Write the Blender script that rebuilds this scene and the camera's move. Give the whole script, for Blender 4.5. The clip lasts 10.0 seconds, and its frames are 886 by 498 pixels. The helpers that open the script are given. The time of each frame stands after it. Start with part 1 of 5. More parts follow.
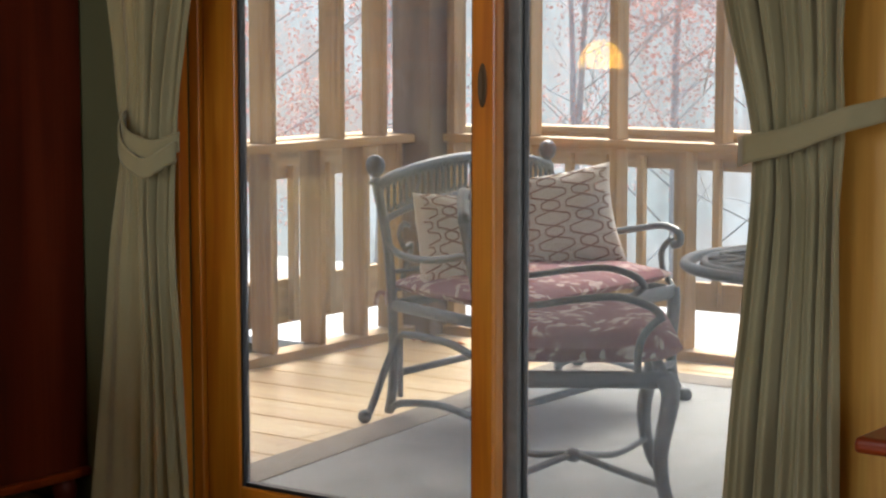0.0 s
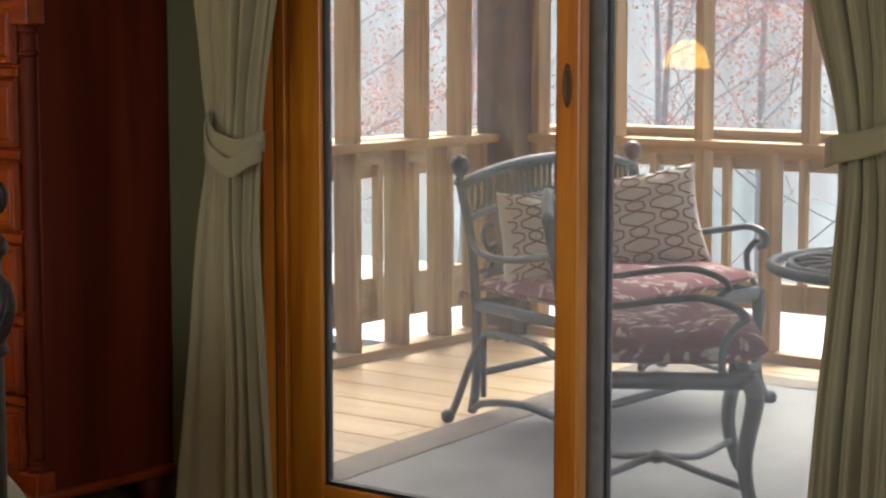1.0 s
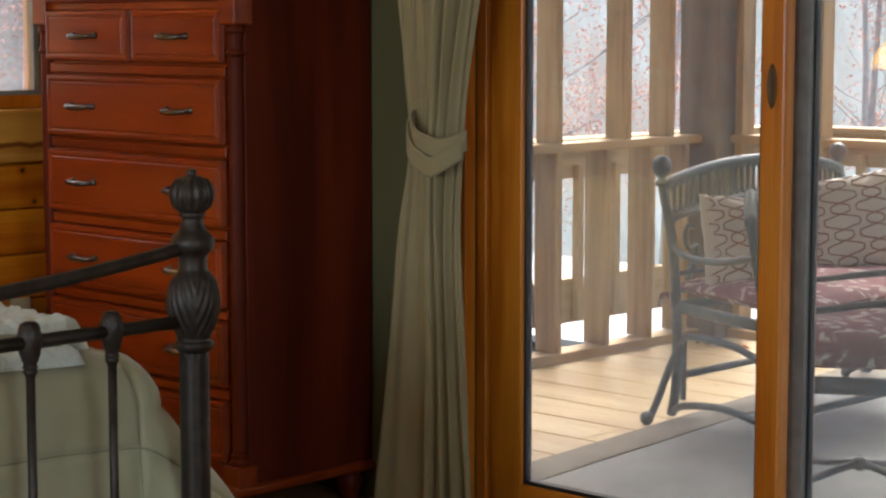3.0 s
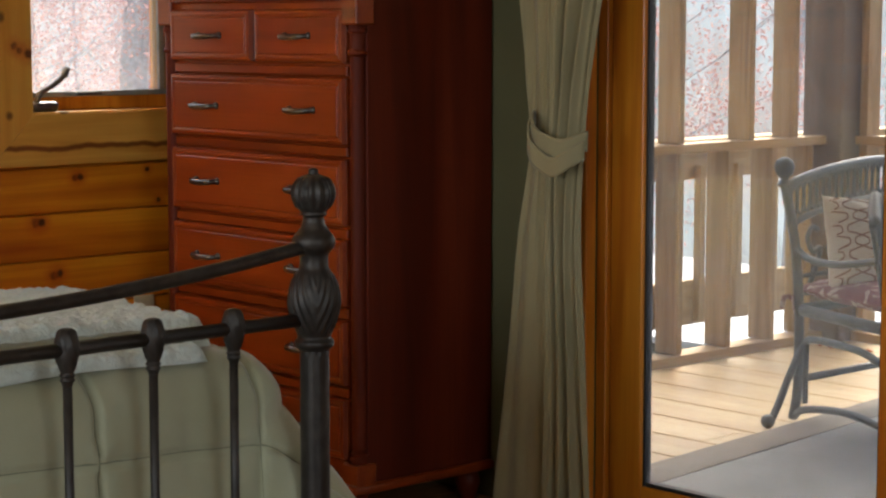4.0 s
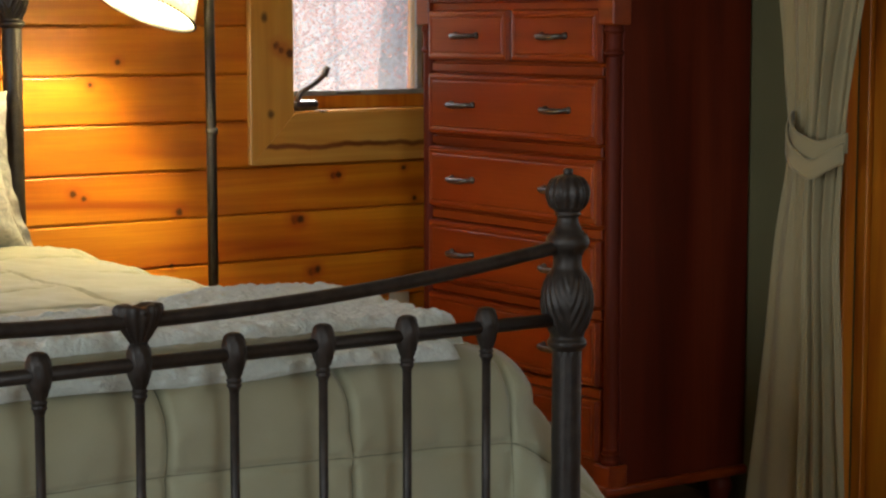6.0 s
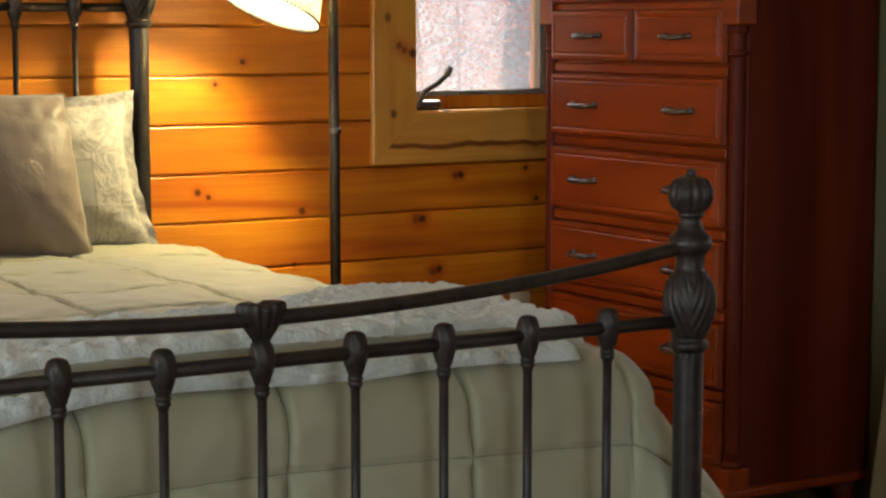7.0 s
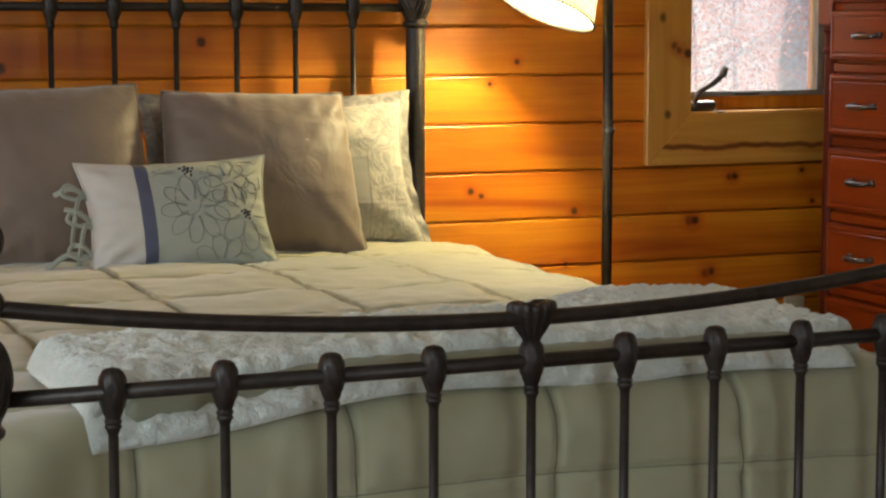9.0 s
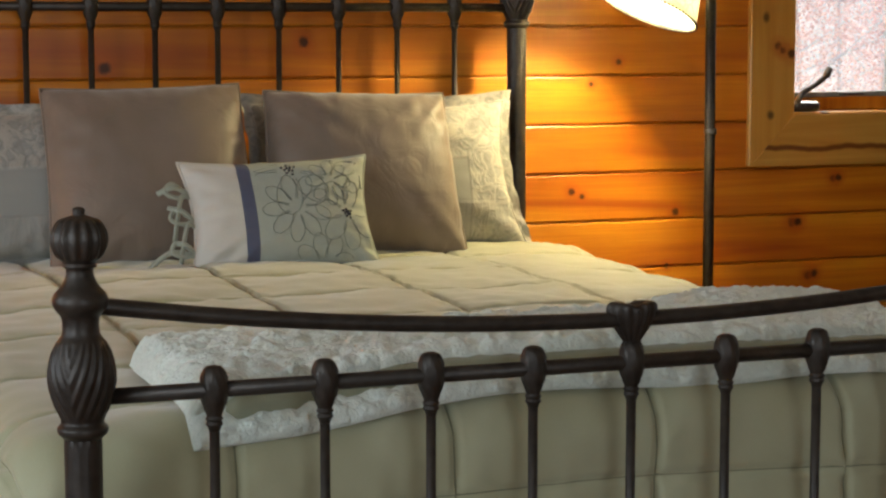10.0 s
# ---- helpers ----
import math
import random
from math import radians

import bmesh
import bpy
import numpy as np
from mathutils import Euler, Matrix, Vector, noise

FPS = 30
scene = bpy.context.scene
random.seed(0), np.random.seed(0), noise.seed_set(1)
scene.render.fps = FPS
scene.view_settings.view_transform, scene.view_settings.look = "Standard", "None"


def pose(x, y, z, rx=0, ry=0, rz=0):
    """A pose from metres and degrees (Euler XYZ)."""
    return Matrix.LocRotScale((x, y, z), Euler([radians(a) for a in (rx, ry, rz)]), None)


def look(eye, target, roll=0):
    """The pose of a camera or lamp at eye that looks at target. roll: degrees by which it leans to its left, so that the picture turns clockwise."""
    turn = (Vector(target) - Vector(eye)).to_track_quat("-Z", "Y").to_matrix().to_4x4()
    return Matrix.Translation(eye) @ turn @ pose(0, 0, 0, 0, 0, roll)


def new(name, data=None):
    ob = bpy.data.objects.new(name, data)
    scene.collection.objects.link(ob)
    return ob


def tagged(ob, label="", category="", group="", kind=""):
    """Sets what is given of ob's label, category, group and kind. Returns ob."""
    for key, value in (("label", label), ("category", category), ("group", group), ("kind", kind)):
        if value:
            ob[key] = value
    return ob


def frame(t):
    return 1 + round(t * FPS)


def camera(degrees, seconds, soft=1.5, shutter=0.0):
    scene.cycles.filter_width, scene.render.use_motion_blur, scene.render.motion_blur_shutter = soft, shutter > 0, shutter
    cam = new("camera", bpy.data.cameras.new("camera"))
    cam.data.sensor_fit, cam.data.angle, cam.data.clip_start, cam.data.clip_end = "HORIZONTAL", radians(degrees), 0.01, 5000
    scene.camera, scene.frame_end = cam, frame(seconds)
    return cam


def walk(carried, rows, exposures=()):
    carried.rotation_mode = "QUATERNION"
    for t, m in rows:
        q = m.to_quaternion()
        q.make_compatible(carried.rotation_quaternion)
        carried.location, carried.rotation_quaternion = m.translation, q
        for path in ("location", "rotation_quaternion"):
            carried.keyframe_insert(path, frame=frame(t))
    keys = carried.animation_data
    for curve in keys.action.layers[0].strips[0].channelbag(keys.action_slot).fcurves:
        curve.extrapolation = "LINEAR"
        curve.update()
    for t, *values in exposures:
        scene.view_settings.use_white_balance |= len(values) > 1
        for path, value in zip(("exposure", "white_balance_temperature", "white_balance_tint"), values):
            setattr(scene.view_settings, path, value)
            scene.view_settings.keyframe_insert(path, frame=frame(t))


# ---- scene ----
# A camera on a tripod that pans left about the lens.
cam = camera(25.25, 10.0, soft=2.3)
EYE, PITCH, TURN = 1.28, -6.43, 36.0
PAN = [
    (0.0, -0.24), (0.5, 0.887), (1.0, 2.205), (1.5, 3.689), (2.0, 5.177), (2.5, 6.523), (3.25, 8.93), (4.0, 11.538), (4.5, 13.389),
    (5.0, 15.385), (5.5, 17.215), (6.25, 19.834), (7.0, 22.463), (7.5, 24.34), (8.0, 26.156), (8.5, 27.95), (9.0, 30.361),
    (9.5, 31.983), (10.0, 33.281),
]
walk(cam, [(t, pose(0, 0, EYE, 90 + PITCH, 0, TURN + pan)) for t, pan in PAN], exposures=[(0.0, 2.2), (10.0, 2.2)])

# ---- light ----
world = bpy.data.worlds.new("world")
scene.world = world
world.use_nodes = True
_wt = world.node_tree
_sky = _wt.nodes.new("ShaderNodeTexSky")
_sky.sky_type, _sky.sun_disc, _sky.sun_elevation, _sky.sun_rotation = "NISHITA", False, radians(50), radians(-32)
_sky.air_density, _sky.dust_density, _sky.ozone_density = 1.0, 6.0, 1.0
_bg = _wt.nodes["Background"]
_bg.inputs["Strength"].default_value = 0.15
_wt.links.new(_sky.outputs[0], _bg.inputs[0])


def lamp(name, kind, m, energy, color, **kw):
    data = bpy.data.lights.new(name, kind)
    data.energy, data.color = energy, color
    for k, v in kw.items():
        if k == "size":
            data.size = v
        elif k == "size_y":
            data.shape, data.size_y = "RECTANGLE", v
        elif k == "soft":
            data.shadow_soft_size = v
        elif k == "angle":
            data.angle = v
    ob = new(name, data)
    ob.matrix_world = m
    return ob


lamp("sun", "SUN", look((-9, 14, 14), (-3, 4, 0)), 1.45, (1.0, 0.99, 0.98), angle=radians(25))
# Daylight from two unseen windows behind the camera; fill lamp added to its right.
lamp("unseen_window_fill", "AREA", look((2.12, 0.6, 1.5), (-3, 1.2, 0.9)), 6.2, (0.83, 0.925, 1.0), size=1.3, size_y=1.3)
lamp("unseen_window_fill", "AREA", look((-3.2, -2.93, 1.5), (-3.2, 3, 1.0)), 7, (0.83, 0.925, 1.0), size=1.3, size_y=1.3)
lamp("unseen_window_fill", "AREA", look((-0.6, -2.93, 1.5), (-1.6, 3, 0.9)), 13.2, (0.83, 0.925, 1.0), size=1.3, size_y=1.3)

# ---- materials ----
class Mat:
    """A small wrapper round a node material."""
    def __init__(self, name, rough=0.5, metal=0.0, spec=0.5):
        self.m = bpy.data.materials.new(name)
        self.m.use_nodes = True
        self.t = self.m.node_tree
        self.b = self.t.nodes["Principled BSDF"]
        self.b.inputs["Roughness"].default_value = rough
        self.b.inputs["Metallic"].default_value = metal
        self.b.inputs["Specular IOR Level"].default_value = spec

    def node(self, kind, ins=None, **props):
        n = self.t.nodes.new(kind)
        if "operation" in props:
            n.operation = props["operation"]
        if "data_type" in props:
            n.data_type = props["data_type"]
        if "blend_type" in props:
            n.blend_type = props["blend_type"]
        if "voronoi_dimensions" in props:
            n.voronoi_dimensions = props["voronoi_dimensions"]
        if "feature" in props:
            n.feature = props["feature"]
        for k, v in (ins or {}).items():
            if isinstance(v, bpy.types.NodeSocket):
                self.t.links.new(v, n.inputs[k])
            else:
                n.inputs[k].default_value = v
        return n

    def coords(self, scale=(1, 1, 1), rot=(0, 0, 0), per_piece=False, space="Object"):
        c = self.node("ShaderNodeTexCoord").outputs[space]
        if per_piece:
            rnd = self.node("ShaderNodeObjectInfo").outputs["Random"]
            off = self.node("ShaderNodeVectorMath", {0: (37.0, 19.0, 53.0)}, operation="SCALE")
            self.t.links.new(rnd, off.inputs["Scale"])
            c = self.node("ShaderNodeVectorMath", {0: c, 1: off.outputs[0]}, operation="ADD").outputs[0]
        return self.node("ShaderNodeMapping", {"Vector": c, "Scale": scale, "Rotation": rot}).outputs[0]

    def noise(self, vec, scale, detail=4.0, rough=0.55, distort=0.0):
        return self.node("ShaderNodeTexNoise", {"Vector": vec, "Scale": scale, "Detail": detail, "Roughness": rough, "Distortion": distort}).outputs["Fac"]

    def ramp(self, fac, stops, interp="LINEAR"):
        n = self.node("ShaderNodeValToRGB", {"Fac": fac})
        n.color_ramp.interpolation = interp
        e = n.color_ramp.elements
        while len(e) < len(stops):
            e.new(0.5)
        for el, (p, c) in zip(e, stops):
            el.position = p
            el.color = (*c, 1) if len(c) == 3 else c
        return n.outputs["Color"]

    def val(self, fac, lo, hi, a=0.0, b=1.0):
        return self.node("ShaderNodeMapRange", {"Value": fac, "From Min": a, "From Max": b, "To Min": lo, "To Max": hi}).outputs[0]

    def mix(self, fac, a, b, blend="MIX"):
        n = self.node("ShaderNodeMix", data_type="RGBA", blend_type=blend)
        for s, v in ((n.inputs[0], fac), (n.inputs[6], a), (n.inputs[7], b)):
            if isinstance(v, bpy.types.NodeSocket):
                self.t.links.new(v, s)
            else:
                s.default_value = v if isinstance(v, float) else (*v, 1)
        return n.outputs[2]

    def math(self, op, a, b=0.0):
        return self.node("ShaderNodeMath", {0: a, 1: b}, operation=op).outputs[0]

    def color(self, c):
        if isinstance(c, bpy.types.NodeSocket):
            self.t.links.new(c, self.b.inputs["Base Color"])
        else:
            self.b.inputs["Base Color"].default_value = (*c, 1)
        return self

    def link(self, sock, name):
        self.t.links.new(sock, self.b.inputs[name])
        return self

    def bump(self, height, strength=0.3, dist=0.005):
        n = self.node("ShaderNodeBump", {"Height": height, "Strength": strength, "Distance": dist})
        self.t.links.new(n.outputs[0], self.b.inputs["Normal"])
        return self


def wood(name, dark, mid, light, axis="y", rough=0.4, knots=0.0, ring=7.0, per_piece=True, coat=0.0, tone=0.25, knot_size=4.0, deep="x", streak=None, spec=0.5, spots=()):
    """Planed wood whose grain runs along one axis; optional knots."""
    k = Mat(name, rough, spec=spec)
    st = {"x": (0.07, 1, 1), "y": (1, 0.07, 1), "z": (1, 1, 0.07)}[axis]
    v = k.coords(st, per_piece=per_piece)
    warp = k.noise(v, 2.2, 2.0)
    bands = k.node("ShaderNodeTexNoise", {"Vector": v, "Scale": ring, "Detail": 3.0, "Roughness": 0.5, "Distortion": 1.2}).outputs["Fac"]
    fine = k.noise(k.coords({"x": (0.02, 1, 1), "y": (1, 0.02, 1), "z": (1, 1, 0.02)}[axis], per_piece=per_piece), 140, 3.0)
    col = k.ramp(bands, [(0.3, dark), (0.5, mid), (0.7, light)])
    col = k.mix(k.val(fine, 0.0, 0.35, 0.35, 0.75), col, dark)
    if per_piece:
        rnd = k.node("ShaderNodeObjectInfo").outputs["Random"]
        col = k.mix(k.val(rnd, 0.0, tone), col, tuple(c * 0.45 for c in dark))
    if knots:
        ks = list({"x": (0.8, 1, 1), "y": (1, 0.8, 1), "z": (1, 1, 0.8)}[axis])
        ks["xyz".index(deep)] = 0.0
        kv = k.coords(ks, per_piece=per_piece)
        sep = k.node("ShaderNodeSeparateXYZ", {0: kv})
        flat = [c for c in "XYZ" if c.lower() != deep]
        kv = k.node("ShaderNodeCombineXYZ", {0: sep.outputs[flat[0]], 1: sep.outputs[flat[1]]}).outputs[0]
        vo = k.node("ShaderNodeTexVoronoi", {"Vector": kv, "Scale": knot_size, "Randomness": 1.0}, voronoi_dimensions="2D").outputs["Distance"]
        nz = k.noise(kv, 14, 2.0)
        d = k.math("ADD", vo, k.val(nz, -0.03, 0.04))
        col = k.mix(k.val(d, 0.9, 0.0, 0.035 * knots, 0.075 * knots), col, tuple(c * 0.12 for c in mid))
    col = k.mix(k.val(warp, 0.0, 0.3, 0.4, 0.7), col, tuple(c * 0.8 for c in mid))
    if streak:
        # A vein of dark heartwood at a given height.
        z = k.node("ShaderNodeSeparateXYZ", {0: k.node("ShaderNodeTexCoord").outputs["Object"]}).outputs["Z"]
        wave = k.noise(k.coords((1, 1, 0.2)), 7, 3.0)
        d = k.math("ABSOLUTE", k.math("ADD", k.math("SUBTRACT", z, streak), k.val(wave, -0.016, 0.016)))
        col = k.mix(k.val(d, 0.85, 0.0, 0.004, 0.011), col, (0.14, 0.025, 0.004))
    if spots:
        # Single knots in the wall's face, each with a dark core and a reddish rim.
        sep = k.node("ShaderNodeSeparateXYZ", {0: k.node("ShaderNodeTexCoord").outputs["Object"]})
        face = k.node("ShaderNodeCombineXYZ", {1: sep.outputs["Y"], 2: sep.outputs["Z"]}).outputs[0]
        rag = k.val(k.noise(k.coords(), 90, 2.0), -0.35, 0.35)
        for y0, z0, r in spots:
            d = k.node("ShaderNodeVectorMath", {0: face, 1: (0.0, y0, z0)}, operation="DISTANCE").outputs["Value"]
            d = k.math("ADD", k.math("DIVIDE", d, r * 1.25), rag)
            col = k.mix(k.val(d, 0.6, 0.0, 0.9, 2.6), col, tuple(c * f for c, f in zip(mid, (0.7, 0.42, 0.4))))
            col = k.mix(k.val(d, 0.92, 0.0, 0.45, 1.0), col, (0.05, 0.012, 0.003))
    k.color(col)
    k.bump(fine, 0.12, 0.002)
    k.link(k.val(bands, rough - 0.08, rough + 0.1), "Roughness")
    k.b.inputs["Coat Weight"].default_value = coat
    k.b.inputs["Coat Roughness"].default_value = 0.25
    return k.m


def cloth(name, col, col2, weave=900.0, rough=0.85, sheen=0.3, bump=0.2, crease=0.0):
    k = Mat(name, rough, spec=0.25)
    v = k.coords()
    n1 = k.noise(v, 5, 3.0)
    n2 = k.noise(v, weave, 2.0)
    c = k.mix(k.val(n1, 0, 1, 0.3, 0.7), col, col2)
    c = k.mix(k.val(n2, 0, 0.25, 0.4, 0.8), c, tuple(x * 0.6 for x in col))
    k.color(c)
    if crease:
        folds = k.node("ShaderNodeTexNoise", {"Vector": v, "Scale": 11.0, "Detail": 3.0, "Distortion": 1.2}).outputs["Fac"]
        k.bump(k.math("ADD", folds, k.math("MULTIPLY", n2, 0.02)), crease, 0.02)
    else:
        k.bump(n2, bump, 0.001)
    k.b.inputs["Sheen Weight"].default_value = sheen
    return k.m


def plain(name, col, rough=0.5, metal=0.0, var=0.15, scale=30.0, spec=0.5, bump=0.1):
    k = Mat(name, rough, metal, spec)
    v = k.coords()
    n1 = k.noise(v, scale, 5.0)
    n2 = k.noise(v, scale * 0.15, 3.0)
    c = k.mix(k.val(n1, 0, 1, 0.3, 0.7), tuple(x * (1 - var) for x in col), tuple(min(1, x * (1 + var)) for x in col))
    c = k.mix(k.val(n2, 0, 0.5, 0.35, 0.75), c, tuple(x * (1 - 1.5 * var) for x in col))
    k.color(c)
    k.link(k.val(n1, max(0.02, rough - 0.1), min(1, rough + 0.12)), "Roughness")
    k.bump(n1, bump, 0.002)
    return k.m


WALL_KNOTS = [(0.966, 1.174, 0.016), (1.485, 1.239, 0.013), (2.251, 0.827, 0.01), (2.282, 0.813, 0.008), (2.571, 0.761, 0.011), (2.39, 1.182, 0.009), (2.307, 1.121, 0.007), (3.082, 0.843, 0.011), (2.95, 0.719, 0.015), (3.004, 0.563, 0.013), (2.546, 0.61, 0.008), (3.331, 0.856, 0.008), (2.967, 0.719, 0.013), (3.024, 0.567, 0.012), (3.099, 0.844, 0.01), (3.37, 0.762, 0.008)]
M_PINE = wood("pine_board", (0.42, 0.085, 0.004), (0.67, 0.205, 0.007), (0.81, 0.325, 0.016), "y", 0.4, 0.0, 9.0, coat=0.1, tone=0.3, knot_size=3.0, spots=WALL_KNOTS)
M_TRIM_Z = wood("pine_trim_upright", (0.52, 0.23, 0.035), (0.66, 0.33, 0.06), (0.74, 0.42, 0.09), "z", 0.38, 0.7, 12.0, coat=0.2, tone=0.15, knot_size=3.0)
M_CASING = wood("pine_casing_knotted", (0.52, 0.23, 0.035), (0.66, 0.33, 0.06), (0.74, 0.42, 0.09), "z", 0.38, 0.7, 12.0, coat=0.2, tone=0.15, knot_size=3.0, spots=[(2.878, 1.224, 0.011), (2.894, 1.211, 0.01), (2.923, 1.203, 0.014)])
M_TRIM_Y = wood("pine_trim_level", (0.52, 0.23, 0.035), (0.66, 0.33, 0.06), (0.74, 0.42, 0.09), "y", 0.38, 0.7, 12.0, coat=0.2, tone=0.15, knot_size=3.0)
M_SILL = wood("pine_casing_veined", (0.52, 0.23, 0.035), (0.66, 0.33, 0.06), (0.74, 0.42, 0.09), "y", 0.38, 0.7, 12.0, coat=0.2, tone=0.1, knot_size=3.0, streak=0.935)
M_DOOR_Z = wood("door_pine_upright", (0.46, 0.12, 0.007), (0.65, 0.22, 0.013), (0.73, 0.29, 0.024), "z", 0.35, 0.0, 14.0, coat=0.25, tone=0.15)
M_DOOR_X = wood("door_pine_level", (0.46, 0.12, 0.007), (0.65, 0.22, 0.013), (0.73, 0.29, 0.024), "x", 0.35, 0.0, 14.0, coat=0.25, tone=0.15)
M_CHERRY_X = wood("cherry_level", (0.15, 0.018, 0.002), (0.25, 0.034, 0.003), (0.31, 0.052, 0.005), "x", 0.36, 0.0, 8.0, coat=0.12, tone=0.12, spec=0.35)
# Upright copy is darker: the chest side's shade is put into its colour.
M_CHERRY_SHADED = wood("cherry_upright_shaded", (0.075, 0.009, 0.002), (0.12, 0.014, 0.003), (0.16, 0.022, 0.005), "z", 0.55, 0.0, 8.0, coat=0.0, tone=0.1, spec=0.2)
M_OAK = wood("interior_floor_board", (0.2, 0.08, 0.025), (0.32, 0.15, 0.05), (0.4, 0.2, 0.08), "y", 0.35, 0.3, 9.0, coat=0.2)
M_STUD_Z = wood("weathered_stud", (0.20, 0.115, 0.04), (0.41, 0.262, 0.11), (0.52, 0.37, 0.19), "z", 0.65, 0.0, 12.0, tone=0.35)
M_STUD_X = wood("weathered_rail_x", (0.20, 0.115, 0.04), (0.41, 0.262, 0.11), (0.52, 0.37, 0.19), "x", 0.65, 0.0, 12.0, tone=0.3)
M_STUD_Y = wood("weathered_rail_y", (0.20, 0.115, 0.04), (0.41, 0.262, 0.11), (0.52, 0.37, 0.19), "y", 0.65, 0.0, 12.0, tone=0.3)
M_POST = wood("dark_post", (0.07, 0.045, 0.03), (0.13, 0.085, 0.06), (0.2, 0.14, 0.1), "z", 0.7, 0.0, 8.0)
M_DECK = wood("porch_board", (0.40, 0.255, 0.105), (0.56, 0.415, 0.21), (0.64, 0.515, 0.30), "x", 0.35, 0.6, 10.0, tone=0.3, deep="z")
M_OUTDECK = wood("grey_deck_board", (0.11, 0.108, 0.1), (0.15, 0.147, 0.14), (0.19, 0.187, 0.18), "x", 0.7, 0.3, 10.0, tone=0.2)
M_GREEN = plain("olive_wall_paint", (0.11, 0.10, 0.042), 0.75, var=0.05, scale=60, bump=0.15)
M_CEIL = plain("white_ceiling_paint", (0.7, 0.66, 0.58), 0.85, var=0.03, scale=40)
M_IRON = plain("dark_bronze_iron", (0.043, 0.035, 0.029), 0.42, 0.5, var=0.35, scale=45, bump=0.25)
M_PATIO = plain("blue_grey_cast_metal", (0.058, 0.075, 0.084), 0.42, 0.25, var=0.25, scale=60, bump=0.15)
M_PULL = plain("antique_pewter", (0.16, 0.15, 0.14), 0.3, 0.9, var=0.3, scale=80)
M_BRONZE = plain("dull_bronze", (0.11, 0.065, 0.03), 0.5, 0.4, var=0.2)
M_BLACK = plain("black_gasket", (0.015, 0.015, 0.016), 0.5, var=0.2)
M_CLAD = plain("grey_aluminium_cladding", (0.24, 0.24, 0.23), 0.5, 0.1, var=0.2, scale=25)
M_RUG = cloth("grey_outdoor_rug", (0.27, 0.28, 0.275), (0.32, 0.33, 0.325), 350, 0.95, 0.0, 0.6)
M_RUGB = cloth("brown_rug_border", (0.19, 0.17, 0.145), (0.25, 0.225, 0.19), 160, 0.95, 0.0, 0.8)
M_CURTAIN = cloth("olive_curtain_cloth", (0.295, 0.25, 0.133), (0.345, 0.293, 0.165), 700, 0.8, 0.3, 0.2)
M_COMF = cloth("sage_comforter", (0.37, 0.36, 0.22), (0.42, 0.41, 0.27), 800, 0.7, 0.4, 0.15)
M_TAUPE = cloth("taupe_satin", (0.195, 0.145, 0.11), (0.24, 0.18, 0.14), 900, 0.5, 0.4, 0.1, crease=0.2)
M_FUR = cloth("cream_plush", (0.63, 0.70, 0.63), (0.76, 0.82, 0.75), 110, 0.95, 0.6, 0.9)
for n in M_FUR.node_tree.nodes:
    if n.bl_idname == "ShaderNodeBump":
        n.inputs["Distance"].default_value = 0.006


def glass_mat(name, tint=(0.97, 0.985, 0.98)):
    k = Mat(name, 0.0)
    t = k.t
    mixn = k.node("ShaderNodeMixShader")
    tr = k.node("ShaderNodeBsdfTransparent", {"Color": (*tint, 1)})
    gl = k.node("ShaderNodeBsdfGlossy", {"Color": (1, 1, 1, 1), "Roughness": 0.0})
    fr = k.node("ShaderNodeLayerWeight", {"Blend": 0.5}).outputs["Facing"]
    t.links.new(k.math("ADD", k.math("MULTIPLY", k.math("POWER", fr, 5.0), 0.95), 0.045), mixn.inputs[0])
    t.links.new(tr.outputs[0], mixn.inputs[1])
    t.links.new(gl.outputs[0], mixn.inputs[2])
    # Haze veil put into the glass as a thin film that lifts the darks.
    film = k.node("ShaderNodeBsdfTranslucent", {"Color": (0.9, 0.93, 0.95, 1)})
    haze_veil = k.node("ShaderNodeMixShader", {1: mixn.outputs[0], 2: film.outputs[0]})
    t.links.new(k.val(k.noise(k.coords(), 1.6, 3.0), 0.04, 0.115, 0.3, 0.7), haze_veil.inputs[0])
    t.links.new(haze_veil.outputs[0], t.nodes["Material Output"].inputs["Surface"])
    return k.m


M_GLASS = glass_mat("window_glass")


def glow(name, col, strength):
    k = Mat(name, 0.6)
    k.color(col)
    k.b.inputs["Emission Color"].default_value = (*col, 1)
    k.b.inputs["Emission Strength"].default_value = strength
    return k.m

# ---- mesh helpers ----
def thing(name, label, category, at=(0, 0, 0), turn=0.0, group="", kind=""):
    ob = new(name)
    ob.matrix_world = pose(*at, 0, 0, turn)
    return tagged(ob, label, category, group, kind)


def part(name, bm, material, parent=None, label="", smooth=False):
    me = bpy.data.meshes.new(name)
    bm.to_mesh(me)
    bm.free()
    if smooth:
        for p in me.polygons:
            p.use_smooth = True
    me.materials.append(material)
    ob = new(name, me)
    if parent:
        ob.parent = parent
    return tagged(ob, label)


def box(lo, hi, bevel=0.0, seg=1, bm=None):
    bm = bm or bmesh.new()
    r = bmesh.ops.create_cube(bm, size=1.0)
    vs = r["verts"]
    c = [(a + b) / 2 for a, b in zip(lo, hi)]
    s = [abs(b - a) for a, b in zip(lo, hi)]
    for v in vs:
        v.co = Vector([v.co[i] * s[i] + c[i] for i in range(3)])
    if bevel:
        es = list({e for v in vs for e in v.link_edges})
        bmesh.ops.bevel(bm, geom=es, offset=min(bevel, 0.45 * min(s)), segments=seg, profile=0.5, affect="EDGES")
    return bm


